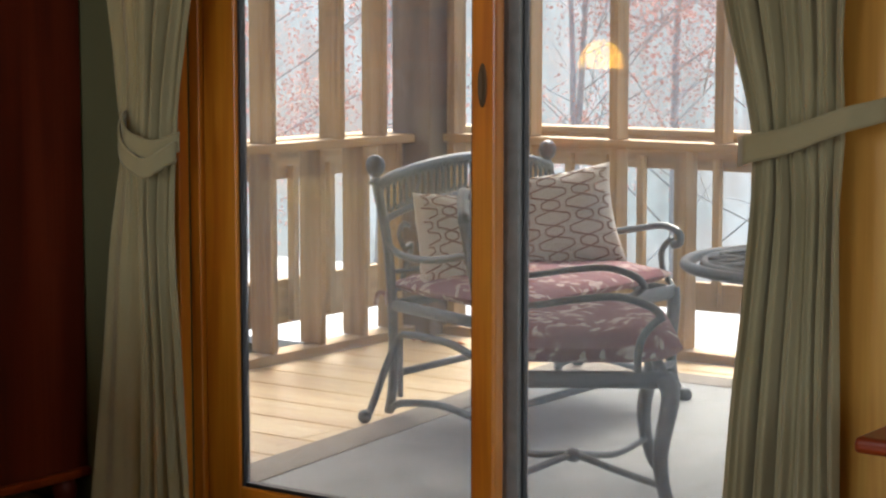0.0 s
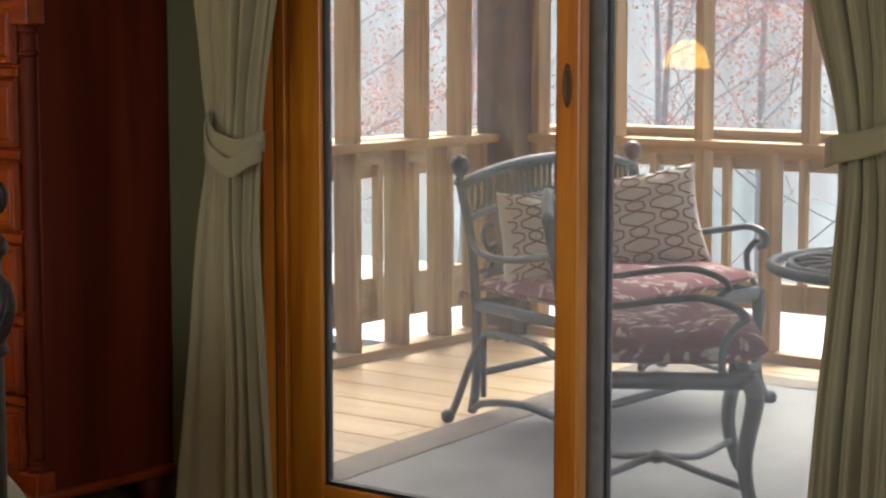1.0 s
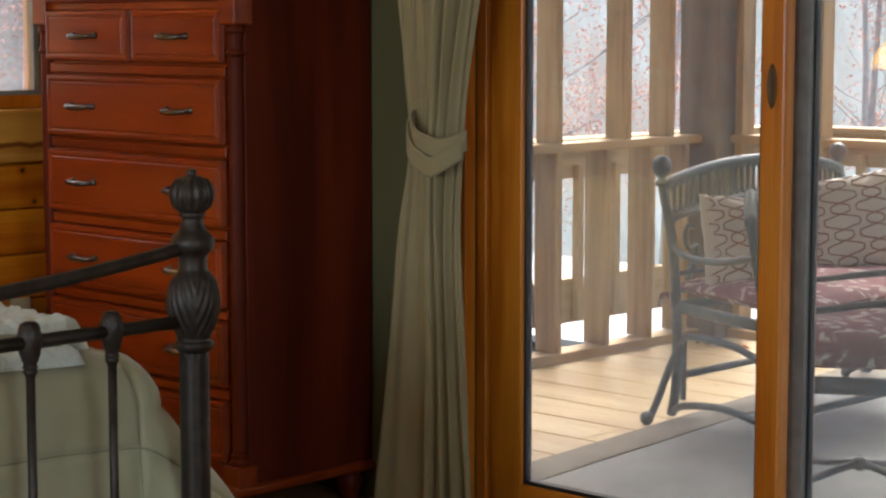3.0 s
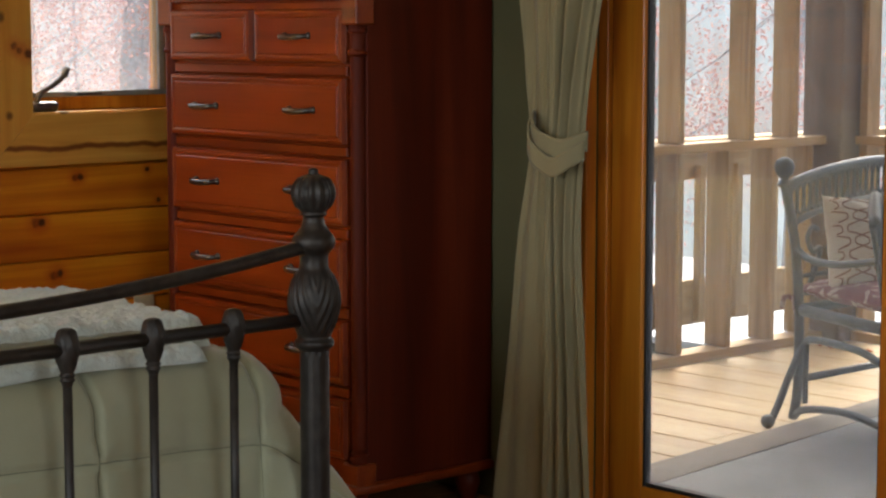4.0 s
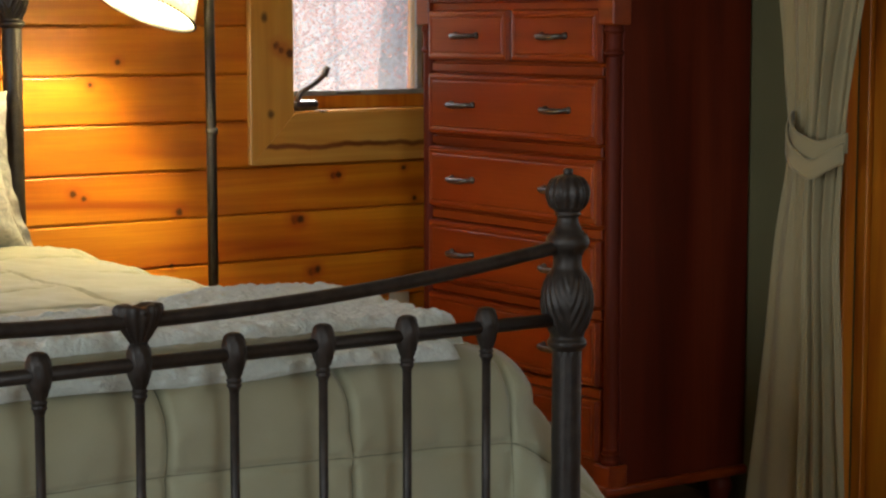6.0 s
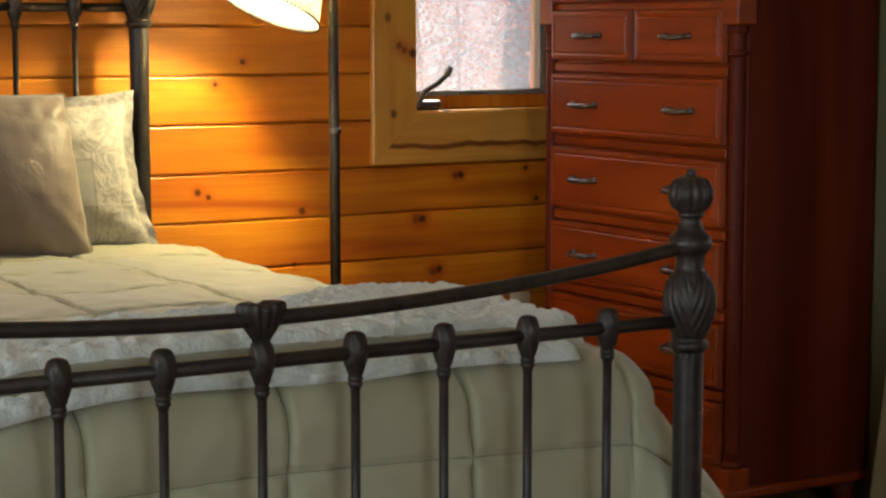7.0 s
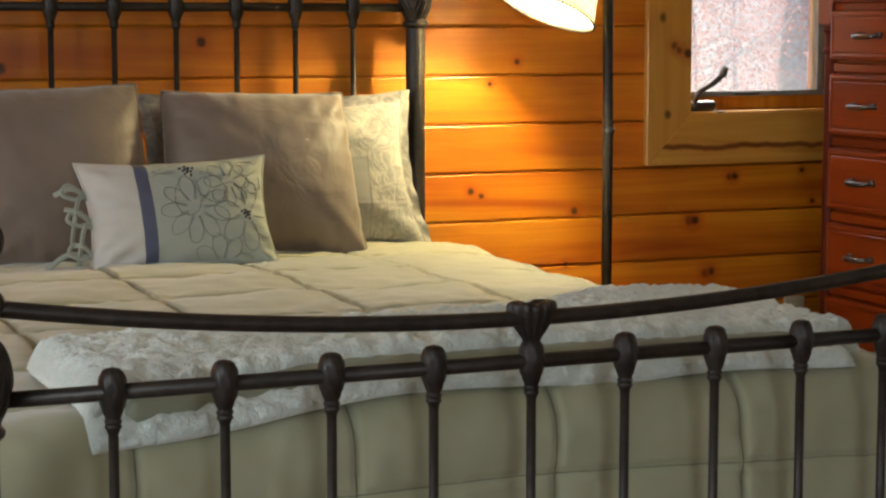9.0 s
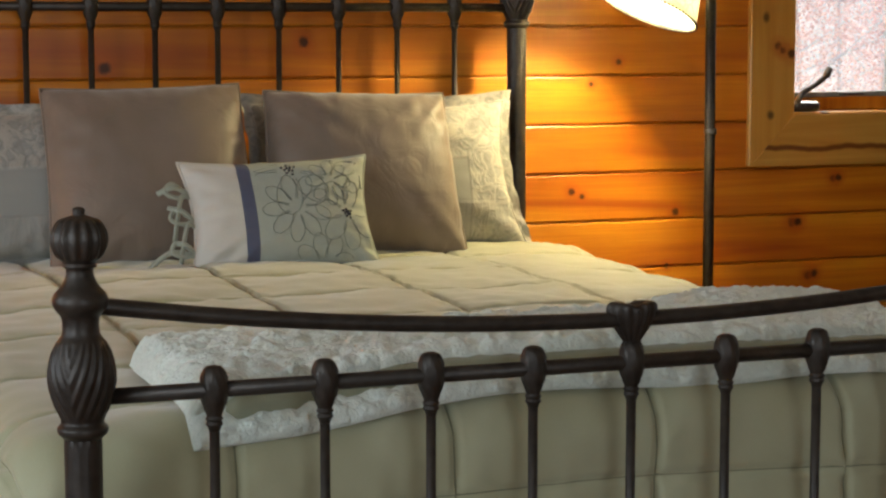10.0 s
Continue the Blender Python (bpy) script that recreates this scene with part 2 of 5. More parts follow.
def lathe(profile, at=(0, 0, 0), n=20, bm=None, flutes=0, depth=0.0, twist=0.0, span=None):
    """A turned solid round a vertical axis. profile: (radius, z) from bottom to top."""
    bm = bm or bmesh.new()
    rings = []
    for r, z in profile:
        ring = []
        for i in range(n):
            a = 2 * math.pi * i / n
            rr = r
            if flutes and span and span[0] <= z <= span[1]:
                rr = r * (1 + depth * math.cos(flutes * (a + twist * z)))
            ring.append(bm.verts.new((at[0] + rr * math.cos(a), at[1] + rr * math.sin(a), at[2] + z)))
        rings.append(ring)
    for a, b in zip(rings, rings[1:]):
        for i in range(n):
            bm.faces.new((a[i], a[(i + 1) % n], b[(i + 1) % n], b[i]))
    bm.faces.new(rings[0][::-1])
    bm.faces.new(rings[-1])
    return bm


def smooth_profile(points, n=6):
    """Extra (radius, z) stations between given ones, eased."""
    out = []
    for k in range(len(points) - 1):
        p0 = points[max(k - 1, 0)]
        p1, p2 = points[k], points[k + 1]
        p3 = points[min(k + 2, len(points) - 1)]
        for i in range(n):
            t = i / n
            out.append(tuple(0.5 * (2 * p1[j] + (p2[j] - p0[j]) * t + (2 * p0[j] - 5 * p1[j] + 4 * p2[j] - p3[j]) * t * t + (3 * p1[j] - p0[j] - 3 * p2[j] + p3[j]) * t ** 3) for j in (0, 1)))
    out.append(tuple(points[-1]))
    return [(max(r, 0.0008), z) for r, z in out]


def spline(points, n=8):
    pts = [Vector(p) for p in points]
    out = []
    for k in range(len(pts) - 1):
        p0, p1, p2, p3 = pts[max(k - 1, 0)], pts[k], pts[k + 1], pts[min(k + 2, len(pts) - 1)]
        for i in range(n):
            t = i / n
            out.append(0.5 * (2 * p1 + (p2 - p0) * t + (2 * p0 - 5 * p1 + 4 * p2 - p3) * t * t + (3 * p1 - p0 - 3 * p2 + p3) * t ** 3))
    out.append(pts[-1])
    return out


def tube(points, radius, n=10, bm=None, flat=1.0, closed=False):
    """A round rod along a polyline; radius may be a function of 0..1; flat squeezes it along the side axis."""
    bm = bm or bmesh.new()
    pts = [Vector(p) for p in points]
    m = len(pts)
    rings = []
    side = None
    for k, p in enumerate(pts):
        a, b = (pts[k - 1], pts[(k + 1) % m]) if closed else (pts[max(k - 1, 0)], pts[min(k + 1, m - 1)])
        d = (b - a).normalized()
        if side is None:
            ref = Vector((0, 0, 1)) if abs(d.z) < 0.9 else Vector((1, 0, 0))
            side = d.cross(ref).normalized()
        side = (side - d * side.dot(d)).normalized()
        up = side.cross(d)
        r = radius(k / max(m - 1, 1)) if callable(radius) else radius
        rings.append([bm.verts.new(p + side * (r * flat * math.cos(2 * math.pi * i / n)) + up * (r * math.sin(2 * math.pi * i / n))) for i in range(n)])
    pairs = list(zip(rings, rings[1:])) + ([(rings[-1], rings[0])] if closed else [])
    for a, b in pairs:
        for i in range(n):
            bm.faces.new((a[i], a[(i + 1) % n], b[(i + 1) % n], b[i]))
    if not closed:
        bm.faces.new(rings[0][::-1])
        bm.faces.new(rings[-1])
    bmesh.ops.recalc_face_normals(bm, faces=bm.faces[-(len(pairs) * n + 2):] if len(bm.faces) < 4000 else [])
    return bm


def ball(at, r, bm=None, n=14, squash=1.0):
    k = 9
    return lathe([(max(r * math.sin(math.pi * i / k), 0.0005), -r * squash * math.cos(math.pi * i / k)) for i in range(k + 1)], at, n, bm)


def grid(nu, nv, f, bm=None):
    """A sheet of (nu+1) x (nv+1) points f(u, v), u and v in 0..1."""
    bm = bm or bmesh.new()
    rows = [[bm.verts.new(f(i / nu, j / nv)) for j in range(nv + 1)] for i in range(nu + 1)]
    for i in range(nu):
        for j in range(nv):
            bm.faces.new((rows[i][j], rows[i + 1][j], rows[i + 1][j + 1], rows[i][j + 1]))
    return bm


def boards(name, material, parent, lo, hi, along, width, gap=0.004, bevel=0.004, thick=None, lengths=None):
    """Rows of boards that fill a box; each board is a part of its own."""
    run = "xyz".index(along)
    rng = random.Random(len(name) + int(100 * hi[0]))
    deps = [i for i in range(3) if i != run and i == (0 if thick == "x" else 1 if thick == "y" else 2)]
    across = [i for i in range(3) if i != run and i not in deps][0]
    p = lo[across]
    cache = {}
    while p < hi[across] - 0.01:
        w = min(width, hi[across] - p)
        cuts = [lo[run], hi[run]]
        if lengths:
            cuts = [lo[run]]
            s = lo[run] + rng.uniform(0.3, 1.0) * lengths
            while s < hi[run] - 0.25:
                cuts.append(s)
                s += lengths * rng.uniform(0.8, 1.2)
            cuts.append(hi[run])
        for a, b in zip(cuts, cuts[1:]):
            l, h = list(lo), list(hi)
            l[across], h[across], l[run], h[run] = p + gap / 2, p + w - gap / 2, a + 0.001, b - 0.001
            c = [(x + y) / 2 for x, y in zip(l, h)]
            key = tuple(round(y - x, 4) for x, y in zip(l, h))
            if key in cache:
                ob = new(name, cache[key])
                ob.parent = parent
            else:
                ob = part(name, box([x - m for x, m in zip(l, c)], [y - m for y, m in zip(h, c)], bevel), material, parent)
                cache[key] = ob.data
            ob.location = c
        p += width


XW, YW, ZC, ZD = -4.95, 3.68, 2.6, -0.05

# ---- room ----
def slab(name, lo, hi, material, label, category, parent=None):
    ob = part(name, box(lo, hi), material, parent)
    return tagged(ob, label, category, kind="structure")


floor = slab("floor", (XW - 0.2, -3.2, -0.2), (2.4, 3.86, -0.022), M_OAK, "brown oak board floor of the bedroom", "floor")
ceiling = slab("ceiling", (XW - 0.2, -3.2, ZC), (2.4, 3.86, ZC + 0.15), M_CEIL, "cream painted bedroom ceiling", "ceiling")
# West wall: pine boards with a casement window opening.
WY0, WY1, WZ0, WZ1 = 2.937, 3.455, 1.03, 2.05
wall_west = thing("wall_west", "wall of warm stained knotty pine boards", "wall", kind="structure")
bm = bmesh.new()
for lo, hi in (((XW - 0.16, -3.2, -0.05), (XW - 0.02, WY0, ZC)), ((XW - 0.16, WY1, -0.05), (XW - 0.02, 3.9, ZC)),
               ((XW - 0.16, WY0, -0.05), (XW - 0.02, WY1, WZ0)), ((XW - 0.16, WY0, WZ1), (XW - 0.02, WY1, ZC))):
    box(lo, hi, bm=bm)
part("backing", bm, M_PINE, wall_west)
# North wall: olive paint beside the sliding door, pine on the far side.
wall_north = thing("wall_north", "olive green painted wall round the sliding door", "wall", kind="structure")
bm = bmesh.new()
for lo, hi in (((XW - 0.02, YW, -0.05), (-3.46, YW + 0.14, ZC)), ((-3.46, YW, 2.1), (-1.6, YW + 0.14, ZC)), ((-1.6, YW, -0.05), (2.4, YW + 0.14, ZC))):
    box(lo, hi, bm=bm)
part("painted_wall", bm, M_GREEN, wall_north)
# Unseen wall; its opening is added for the fill lamp.
wall_east = thing("wall_east", "unseen olive green painted wall, opening added for a fill lamp", "wall", kind="structure")
bm = bmesh.new()
for lo, hi in (((2.2, -3.2, -0.05), (2.4, -0.1, ZC)), ((2.2, 1.3, -0.05), (2.4, YW, ZC)), ((2.2, -0.1, -0.05), (2.4, 1.3, 0.8)), ((2.2, -0.1, 2.2), (2.4, 1.3, ZC))):
    box(lo, hi, bm=bm)
part("painted_wall", bm, M_GREEN, wall_east)
wall_south = thing("wall_south", "olive green painted wall with two bare windows", "wall", kind="structure")
bm = bmesh.new()
for a, b in ((XW - 0.02, -3.9), (-2.5, -1.3), (0.1, 2.2)):
    box((a, -3.2, -0.05), (b, -3.05, ZC), bm=bm)
for a, b in ((-3.9, -2.5), (-1.3, 0.1)):
    box((a, -3.2, -0.05), (b, -3.05, 0.8), bm=bm)
    box((a, -3.2, 2.2), (b, -3.05, ZC), bm=bm)
part("painted_wall", bm, M_GREEN, wall_south)

# ---- window in the pine wall ----
window_1 = thing("window_1", "casement window with clear pine casing and crank", "window", kind="structure")
cw = 0.146
part("casing_side", box((XW + 0.0, WY0 - cw, WZ0 - cw), (XW + 0.022, WY0, WZ1 + cw), 0.004), M_CASING, window_1)
part("casing_side", box((XW + 0.0, WY1, WZ0 - cw), (XW + 0.022, WY1 + cw, WZ1 + cw), 0.004), M_TRIM_Z, window_1)
part("casing_head", box((XW + 0.0, WY0, WZ1), (XW + 0.022, WY1, WZ1 + cw), 0.004), M_TRIM_Y, window_1)


def mitred(y0, y1, z0, z1, x0, x1):
    """Lower casing board with mitred ends, wider at its foot."""
    bm = bmesh.new()
    w = z1 - z0
    for x in (x0, x1):
        for y, z in ((y0 - w, z0), (y1 + w, z0), (y1, z1), (y0, z1)):
            bm.verts.new((x, y, z))
    v = list(bm.verts)
    for f in ((3, 2, 1, 0), (4, 5, 6, 7), (0, 1, 5, 4), (1, 2, 6, 5), (2, 3, 7, 6), (3, 0, 4, 7)):
        bm.faces.new([v[i] for i in f])
    bmesh.ops.recalc_face_normals(bm, faces=bm.faces)
    return bm


part("casing_sill", mitred(WY0, WY1, WZ0 - cw, WZ0 - 0.001, XW + 0.002, XW + 0.026), M_SILL, window_1)
for lo, hi, mat in (((XW - 0.15, WY0 - 0.001, WZ0 - 0.02), (XW + 0.018, WY1 + 0.001, WZ0 + 0.006), M_TRIM_Y),
                    ((XW - 0.15, WY0 - 0.02, WZ0), (XW, WY0 + 0.003, WZ1), M_TRIM_Z),
                    ((XW - 0.15, WY1 - 0.003, WZ0), (XW, WY1 + 0.02, WZ1), M_TRIM_Z)):
    part("jamb", box(lo, hi, 0.002), mat, window_1)
sash = part("sash", box((XW - 0.09, WY0, WZ0 + 0.006), (XW - 0.05, WY1, WZ0 + 0.05), 0.004), M_DOOR_Z, window_1, "stained pine sash rail")
part("sash", box((XW - 0.09, WY1 - 0.04, WZ0 + 0.05), (XW - 0.05, WY1 - 0.003, WZ1), 0.004), M_STUD_Z, window_1)
part("sash", box((XW - 0.09, WY0, WZ1 - 0.04), (XW - 0.05, WY1, WZ1), 0.004), M_DOOR_Z, window_1)
part("screen_track", box((XW - 0.05, WY0, WZ0 + 0.046), (XW - 0.036, WY1, WZ0 + 0.062), 0.002), M_CLAD, window_1, "grey metal screen track")
part("screen_side", box((XW - 0.05, WY1 - 0.05, WZ0 + 0.062), (XW - 0.038, WY1 - 0.03, WZ1), 0.002), M_CLAD, window_1)
part("latch", box((XW - 0.036, 3.115, WZ0 + 0.05), (XW - 0.031, 3.2, WZ0 + 0.058), 0.001), M_PULL, window_1)
pane = part("pane", box((XW - 0.075, WY0, WZ0 + 0.05), (XW - 0.069, WY1 - 0.04, WZ1 - 0.04)), M_GLASS, window_1, "clear glass pane")
pane.visible_shadow = False
crank = part("crank", box((XW - 0.03, WY0 + 0.006, WZ0 + 0.006), (XW + 0.012, WY0 + 0.092, WZ0 + 0.036), 0.012, 3), M_PULL, window_1, "pewter window crank", smooth=True)
part("crank_arm", tube(spline([(XW + 0.0, WY0 + 0.02, WZ0 + 0.03), (XW + 0.012, WY0 + 0.03, WZ0 + 0.06), (XW + 0.012, WY0 + 0.075, WZ0 + 0.085), (XW + 0.012, WY0 + 0.108, WZ0 + 0.11)]), 0.0085, 10), M_PULL, crank, smooth=True)
part("crank_knob", tube([(XW + 0.012, WY0 + 0.106, WZ0 + 0.105), (XW + 0.012, WY0 + 0.118, WZ0 + 0.132)], 0.011, 12), M_PULL, crank, smooth=True)

outlet = thing("wall_outlet", "ivory plastic outlet plate on the pine wall", "outlet", (XW, 3.31, 0.42))
M_IVORY = plain("ivory_plastic", (0.62, 0.55, 0.4), 0.4, var=0.04)
part("plate", box((0.0, -0.036, -0.058), (0.007, 0.036, 0.058), 0.004, 2), M_IVORY, outlet)
for z in (-0.022, 0.022):
    part("socket", box((0.007, -0.016, z - 0.014), (0.009, 0.016, z + 0.014), 0.003), M_IVORY, outlet)

# ---- sliding door ----
door_1 = thing("door_1", "pine sliding glass door, closed, onto the porch", "sliding door", kind="structure")
DZ = 2.08
part("casing", box((-3.545, 3.655, -0.02), (-3.455, 3.695, DZ + 0.09), 0.005, 2), M_DOOR_Z, door_1)
part("casing", box((-1.66, 3.655, -0.02), (-1.51, 3.695, DZ + 0.09), 0.005, 2), M_TRIM_Z, door_1)
part("casing", box((-3.455, 3.655, DZ), (-1.66, 3.695, DZ + 0.09), 0.005, 2), M_DOOR_X, door_1)
part("jamb", box((-3.46, 3.70, -0.05), (-3.425, 3.86, DZ), 0.003), M_DOOR_Z, door_1)
part("jamb", box((-1.635, 3.70, -0.05), (-1.60, 3.86, DZ), 0.003), M_DOOR_Z, door_1)
part("head", box((-3.425, 3.70, DZ - 0.03), (-1.635, 3.86, DZ), 0.003), M_DOOR_X, door_1)
part("threshold", box((-3.425, 3.70, -0.06), (-1.635, 3.87, -0.005), 0.004), M_CLAD, door_1, "grey metal sill")
# Inner, sliding leaf.
leaf = part("sliding_leaf", box((-3.422, 3.712, 0.0), (-3.312, 3.752, DZ - 0.035), 0.006, 2), M_DOOR_Z, door_1)
part("stile", box((-2.592, 3.708, 0.0), (-2.525, 3.748, DZ - 0.035), 0.007, 2), M_DOOR_Z, leaf)
part("bottom_rail", box((-3.314, 3.713, 0.0), (-2.59, 3.751, 0.112), 0.005, 2), M_DOOR_X, leaf)
part("top_rail", box((-3.314, 3.713, DZ - 0.14), (-2.59, 3.751, DZ - 0.036), 0.005, 2), M_DOOR_X, leaf)
for lo, hi in (((-3.312, 3.722, 0.112), (-3.306, 3.746, DZ - 0.14)), ((-2.60, 3.722, 0.112), (-2.592, 3.746, DZ - 0.14)), ((-3.30, 3.722, 0.112), (-2.60, 3.746, 0.122))):
    part("gasket", box(lo, hi), M_BLACK, leaf, "black glazing gasket")
pane = part("pane", box((-3.31, 3.731, 0.114), (-2.594, 3.737, DZ - 0.142)), M_GLASS, leaf, "clear glass pane")
pane.visible_shadow = False
bm = lathe(smooth_profile([(0.001, -0.003), (0.024, -0.002), (0.026, 0.0), (0.02, 0.003), (0.014, 0.001), (0.001, 0.0)], 3), n=28)
bmesh.ops.scale(bm, vec=(0.5, 1.9, 1.0), verts=bm.verts)
bmesh.ops.rotate(bm, cent=(0, 0, 0), matrix=Matrix.Rotation(radians(90), 3, "X"), verts=bm.verts)
pull = part("finger_pull", bm, M_BRONZE, leaf, "oval bronze finger pull", smooth=True)
pull.location = (-2.56, 3.707, 1.146)
# Outer, fixed leaf.
fixed = part("fixed_leaf", box((-2.565, 3.775, 0.0), (-2.502, 3.82, DZ - 0.035), 0.004), M_CLAD, door_1, "grey clad fixed door leaf")
part("stile", box((-1.71, 3.775, 0.0), (-1.637, 3.82, DZ - 0.035), 0.004), M_CLAD, fixed)
part("bottom_rail", box((-2.503, 3.776, 0.0), (-1.71, 3.819, 0.112), 0.004), M_CLAD, fixed)
part("top_rail", box((-2.503, 3.776, DZ - 0.14), (-1.71, 3.819, DZ - 0.036), 0.004), M_CLAD, fixed)
pane = part("pane", box((-2.506, 3.794, 0.11), (-1.7, 3.80, DZ - 0.138)), M_GLASS, fixed, "clear glass pane")
pane.visible_shadow = False
part("gasket", box((-2.503, 3.786, 0.112), (-2.497, 3.806, DZ - 0.14)), M_BLACK, fixed)
slab("pine_panelling", (-1.51, 3.662, -0.02), (2.19, 3.678, ZC), M_TRIM_Z, "honey pine panelling beside the sliding door", "panelling")


# ---- curtains ----
def curtain(name, label, at, edges, strap, strap_end, folds, seed, bias=1.0):
    """edges: (z, left, right) from floor to rod, in metres along the wall; gathered at the strap."""
    root = thing(name, label, "curtain", at)
    rng = random.Random(seed)
    ph = [rng.uniform(0, 6.28) for _ in range(8)]
    zs = [e[0] for e in edges]

    def side(z, k):
        return float(np.interp(z, zs, [e[k] for e in edges]))

    def smooth_side(z, k):
        return sum(side(min(max(z + d, zs[0]), zs[-1]), k) for d in (-0.06, -0.03, 0, 0.03, 0.06)) / 5

    def f(u, v):
        z = 0.015 + v * 2.2
        a, b = smooth_side(z, 1), smooth_side(z, 2)
        w = b - a
        tight = math.exp(-((z - strap) / 0.12) ** 2)
        # Rounded pleats with sharp valleys; the broad panel comes first when bias is over 1.
        split = 0.52 if bias > 1 else 0.16
        q = 1.15 * u / split if u < split else 1.15 + folds * (u - split) / (1 - split)
        q += 0.10 * math.sin(1.7 * z + ph[0] + 5 * u) + 0.05 * math.sin(4.1 * z + ph[1] + 9 * u)
        size = (0.030 if u < split else 0.052) * (0.72 + 0.28 * math.sin(7 * u + ph[2] + 0.9 * z)) * (1 - 0.5 * tight)
        y = -size * abs(math.sin(math.pi * q)) ** 0.62
        y += 0.004 * math.sin(2 * math.pi * 2.3 * q + ph[4] + 0.6 * z) * (1 - 0.5 * tight)
        y += 0.022 * (1 - tight) * noise.noise((u * 3.0, z * 1.2, seed)) - 0.025 * tight * math.sin(math.pi * u) + 0.012
        # Small puckers where the cloth is pinched by the strap.
        y += 0.006 * math.exp(-((z - strap) / 0.2) ** 2) * noise.noise((u * 22, z * 5, seed))
        x = a + w * u + 0.005 * noise.noise((u * 6, z * 3, seed + 5))
        return (x, y, z)

    drape = part("drape", grid(220, 110, f), M_CURTAIN, root, smooth=True)
    sol = drape.modifiers.new("thickness", "SOLIDIFY")
    sol.thickness = 0.004
    # The strap wraps the bundle and runs to the hook.
    for k, (dz, drop) in enumerate(((0.01, 0.028), (-0.012, 0.052))):
        def g(u, v, dz=dz, drop=drop, k=k):
            a, b = smooth_side(strap, 1), smooth_side(strap, 2)
            ca, cb = (a + 0.035, b + 0.028)
            x = ca + (cb - ca) * u
            sag = -drop * math.sin(math.pi * u ** 1.25)
            tilt = 0.05 * (1 - u) ** 1.3
            y = -0.075 - 0.012 * k + 0.06 * abs(2 * u - 1) ** 3
            return (x, y, strap + dz + sag + tilt + (v - 0.5) * 0.05 + 0.003 * math.sin(14 * u + k))
        if strap_end is None:
            t = part("tie_back", grid(40, 6, g), M_CURTAIN, root, smooth=True)
            t.modifiers.new("thickness", "SOLIDIFY").thickness = 0.006
    if strap_end is not None:
        def g2(u, v):
            a = smooth_side(strap - 0.03, 1)
            x = a - 0.012 + (strap_end[0] - a + 0.012) * u
            z = strap - 0.055 + (strap_end[1] - strap + 0.055) * u ** 1.25
            y = -0.078 + 0.05 * max(0, 0.12 - u) / 0.12 + 0.05 * max(0, u - 0.82) / 0.18
            return (x, y, z + (v - 0.5) * (0.058 - 0.012 * u) + 0.002 * math.sin(11 * u))
        t = part("tie_back", grid(40, 6, g2), M_CURTAIN, root, smooth=True)
        t.modifiers.new("thickness", "SOLIDIFY").thickness = 0.006
    return root


curtain("curtain", "olive green cloth curtain gathered by a tie-back", (0, 3.575, 0),
        [(0.0, -3.712, -3.334), (0.32, -3.681, -3.353), (0.62, -3.644, -3.378), (0.77, -3.619, -3.386), (0.92, -3.586, -3.392), (1.0, -3.582, -3.390), (1.1, -3.592, -3.369), (1.2, -3.605, -3.347), (1.35, -3.625, -3.32), (1.8, -3.69, -3.2), (2.25, -3.75, -3.0)],
        0.985, None, 3.4, 3, 1.6)
curtain("curtain", "olive green cloth curtain held back by a strap", (0, 3.575, 0),
        [(0.0, -1.905, -1.598), (0.31, -1.876, -1.602), (0.53, -1.854, -1.605), (0.71, -1.834, -1.607), (0.88, -1.815, -1.609), (1.0, -1.807, -1.606), (1.07, -1.819, -1.606), (1.22, -1.848, -1.601), (1.33, -1.879, -1.598), (1.8, -1.98, -1.57), (2.25, -2.1, -1.5)],
        1.085, (-1.515, 1.125), 5.6, 11)
rod = thing("curtain_rod", "dark iron curtain rod above the sliding door", "curtain rod", (0, 3.585, 2.24))
part("rod", tube([(-3.9, 0, 0), (-1.4, 0, 0)], 0.012), M_IRON, rod, smooth=True)
for x in (-3.9, -1.4):
    part("finial", ball((x, 0, 0), 0.028), M_IRON, rod, smooth=True)
for x in (-3.8, -1.48):
    part("bracket", box((x - 0.01, 0, -0.02), (x + 0.01, 0.095, 0.0), 0.003), M_IRON, rod)


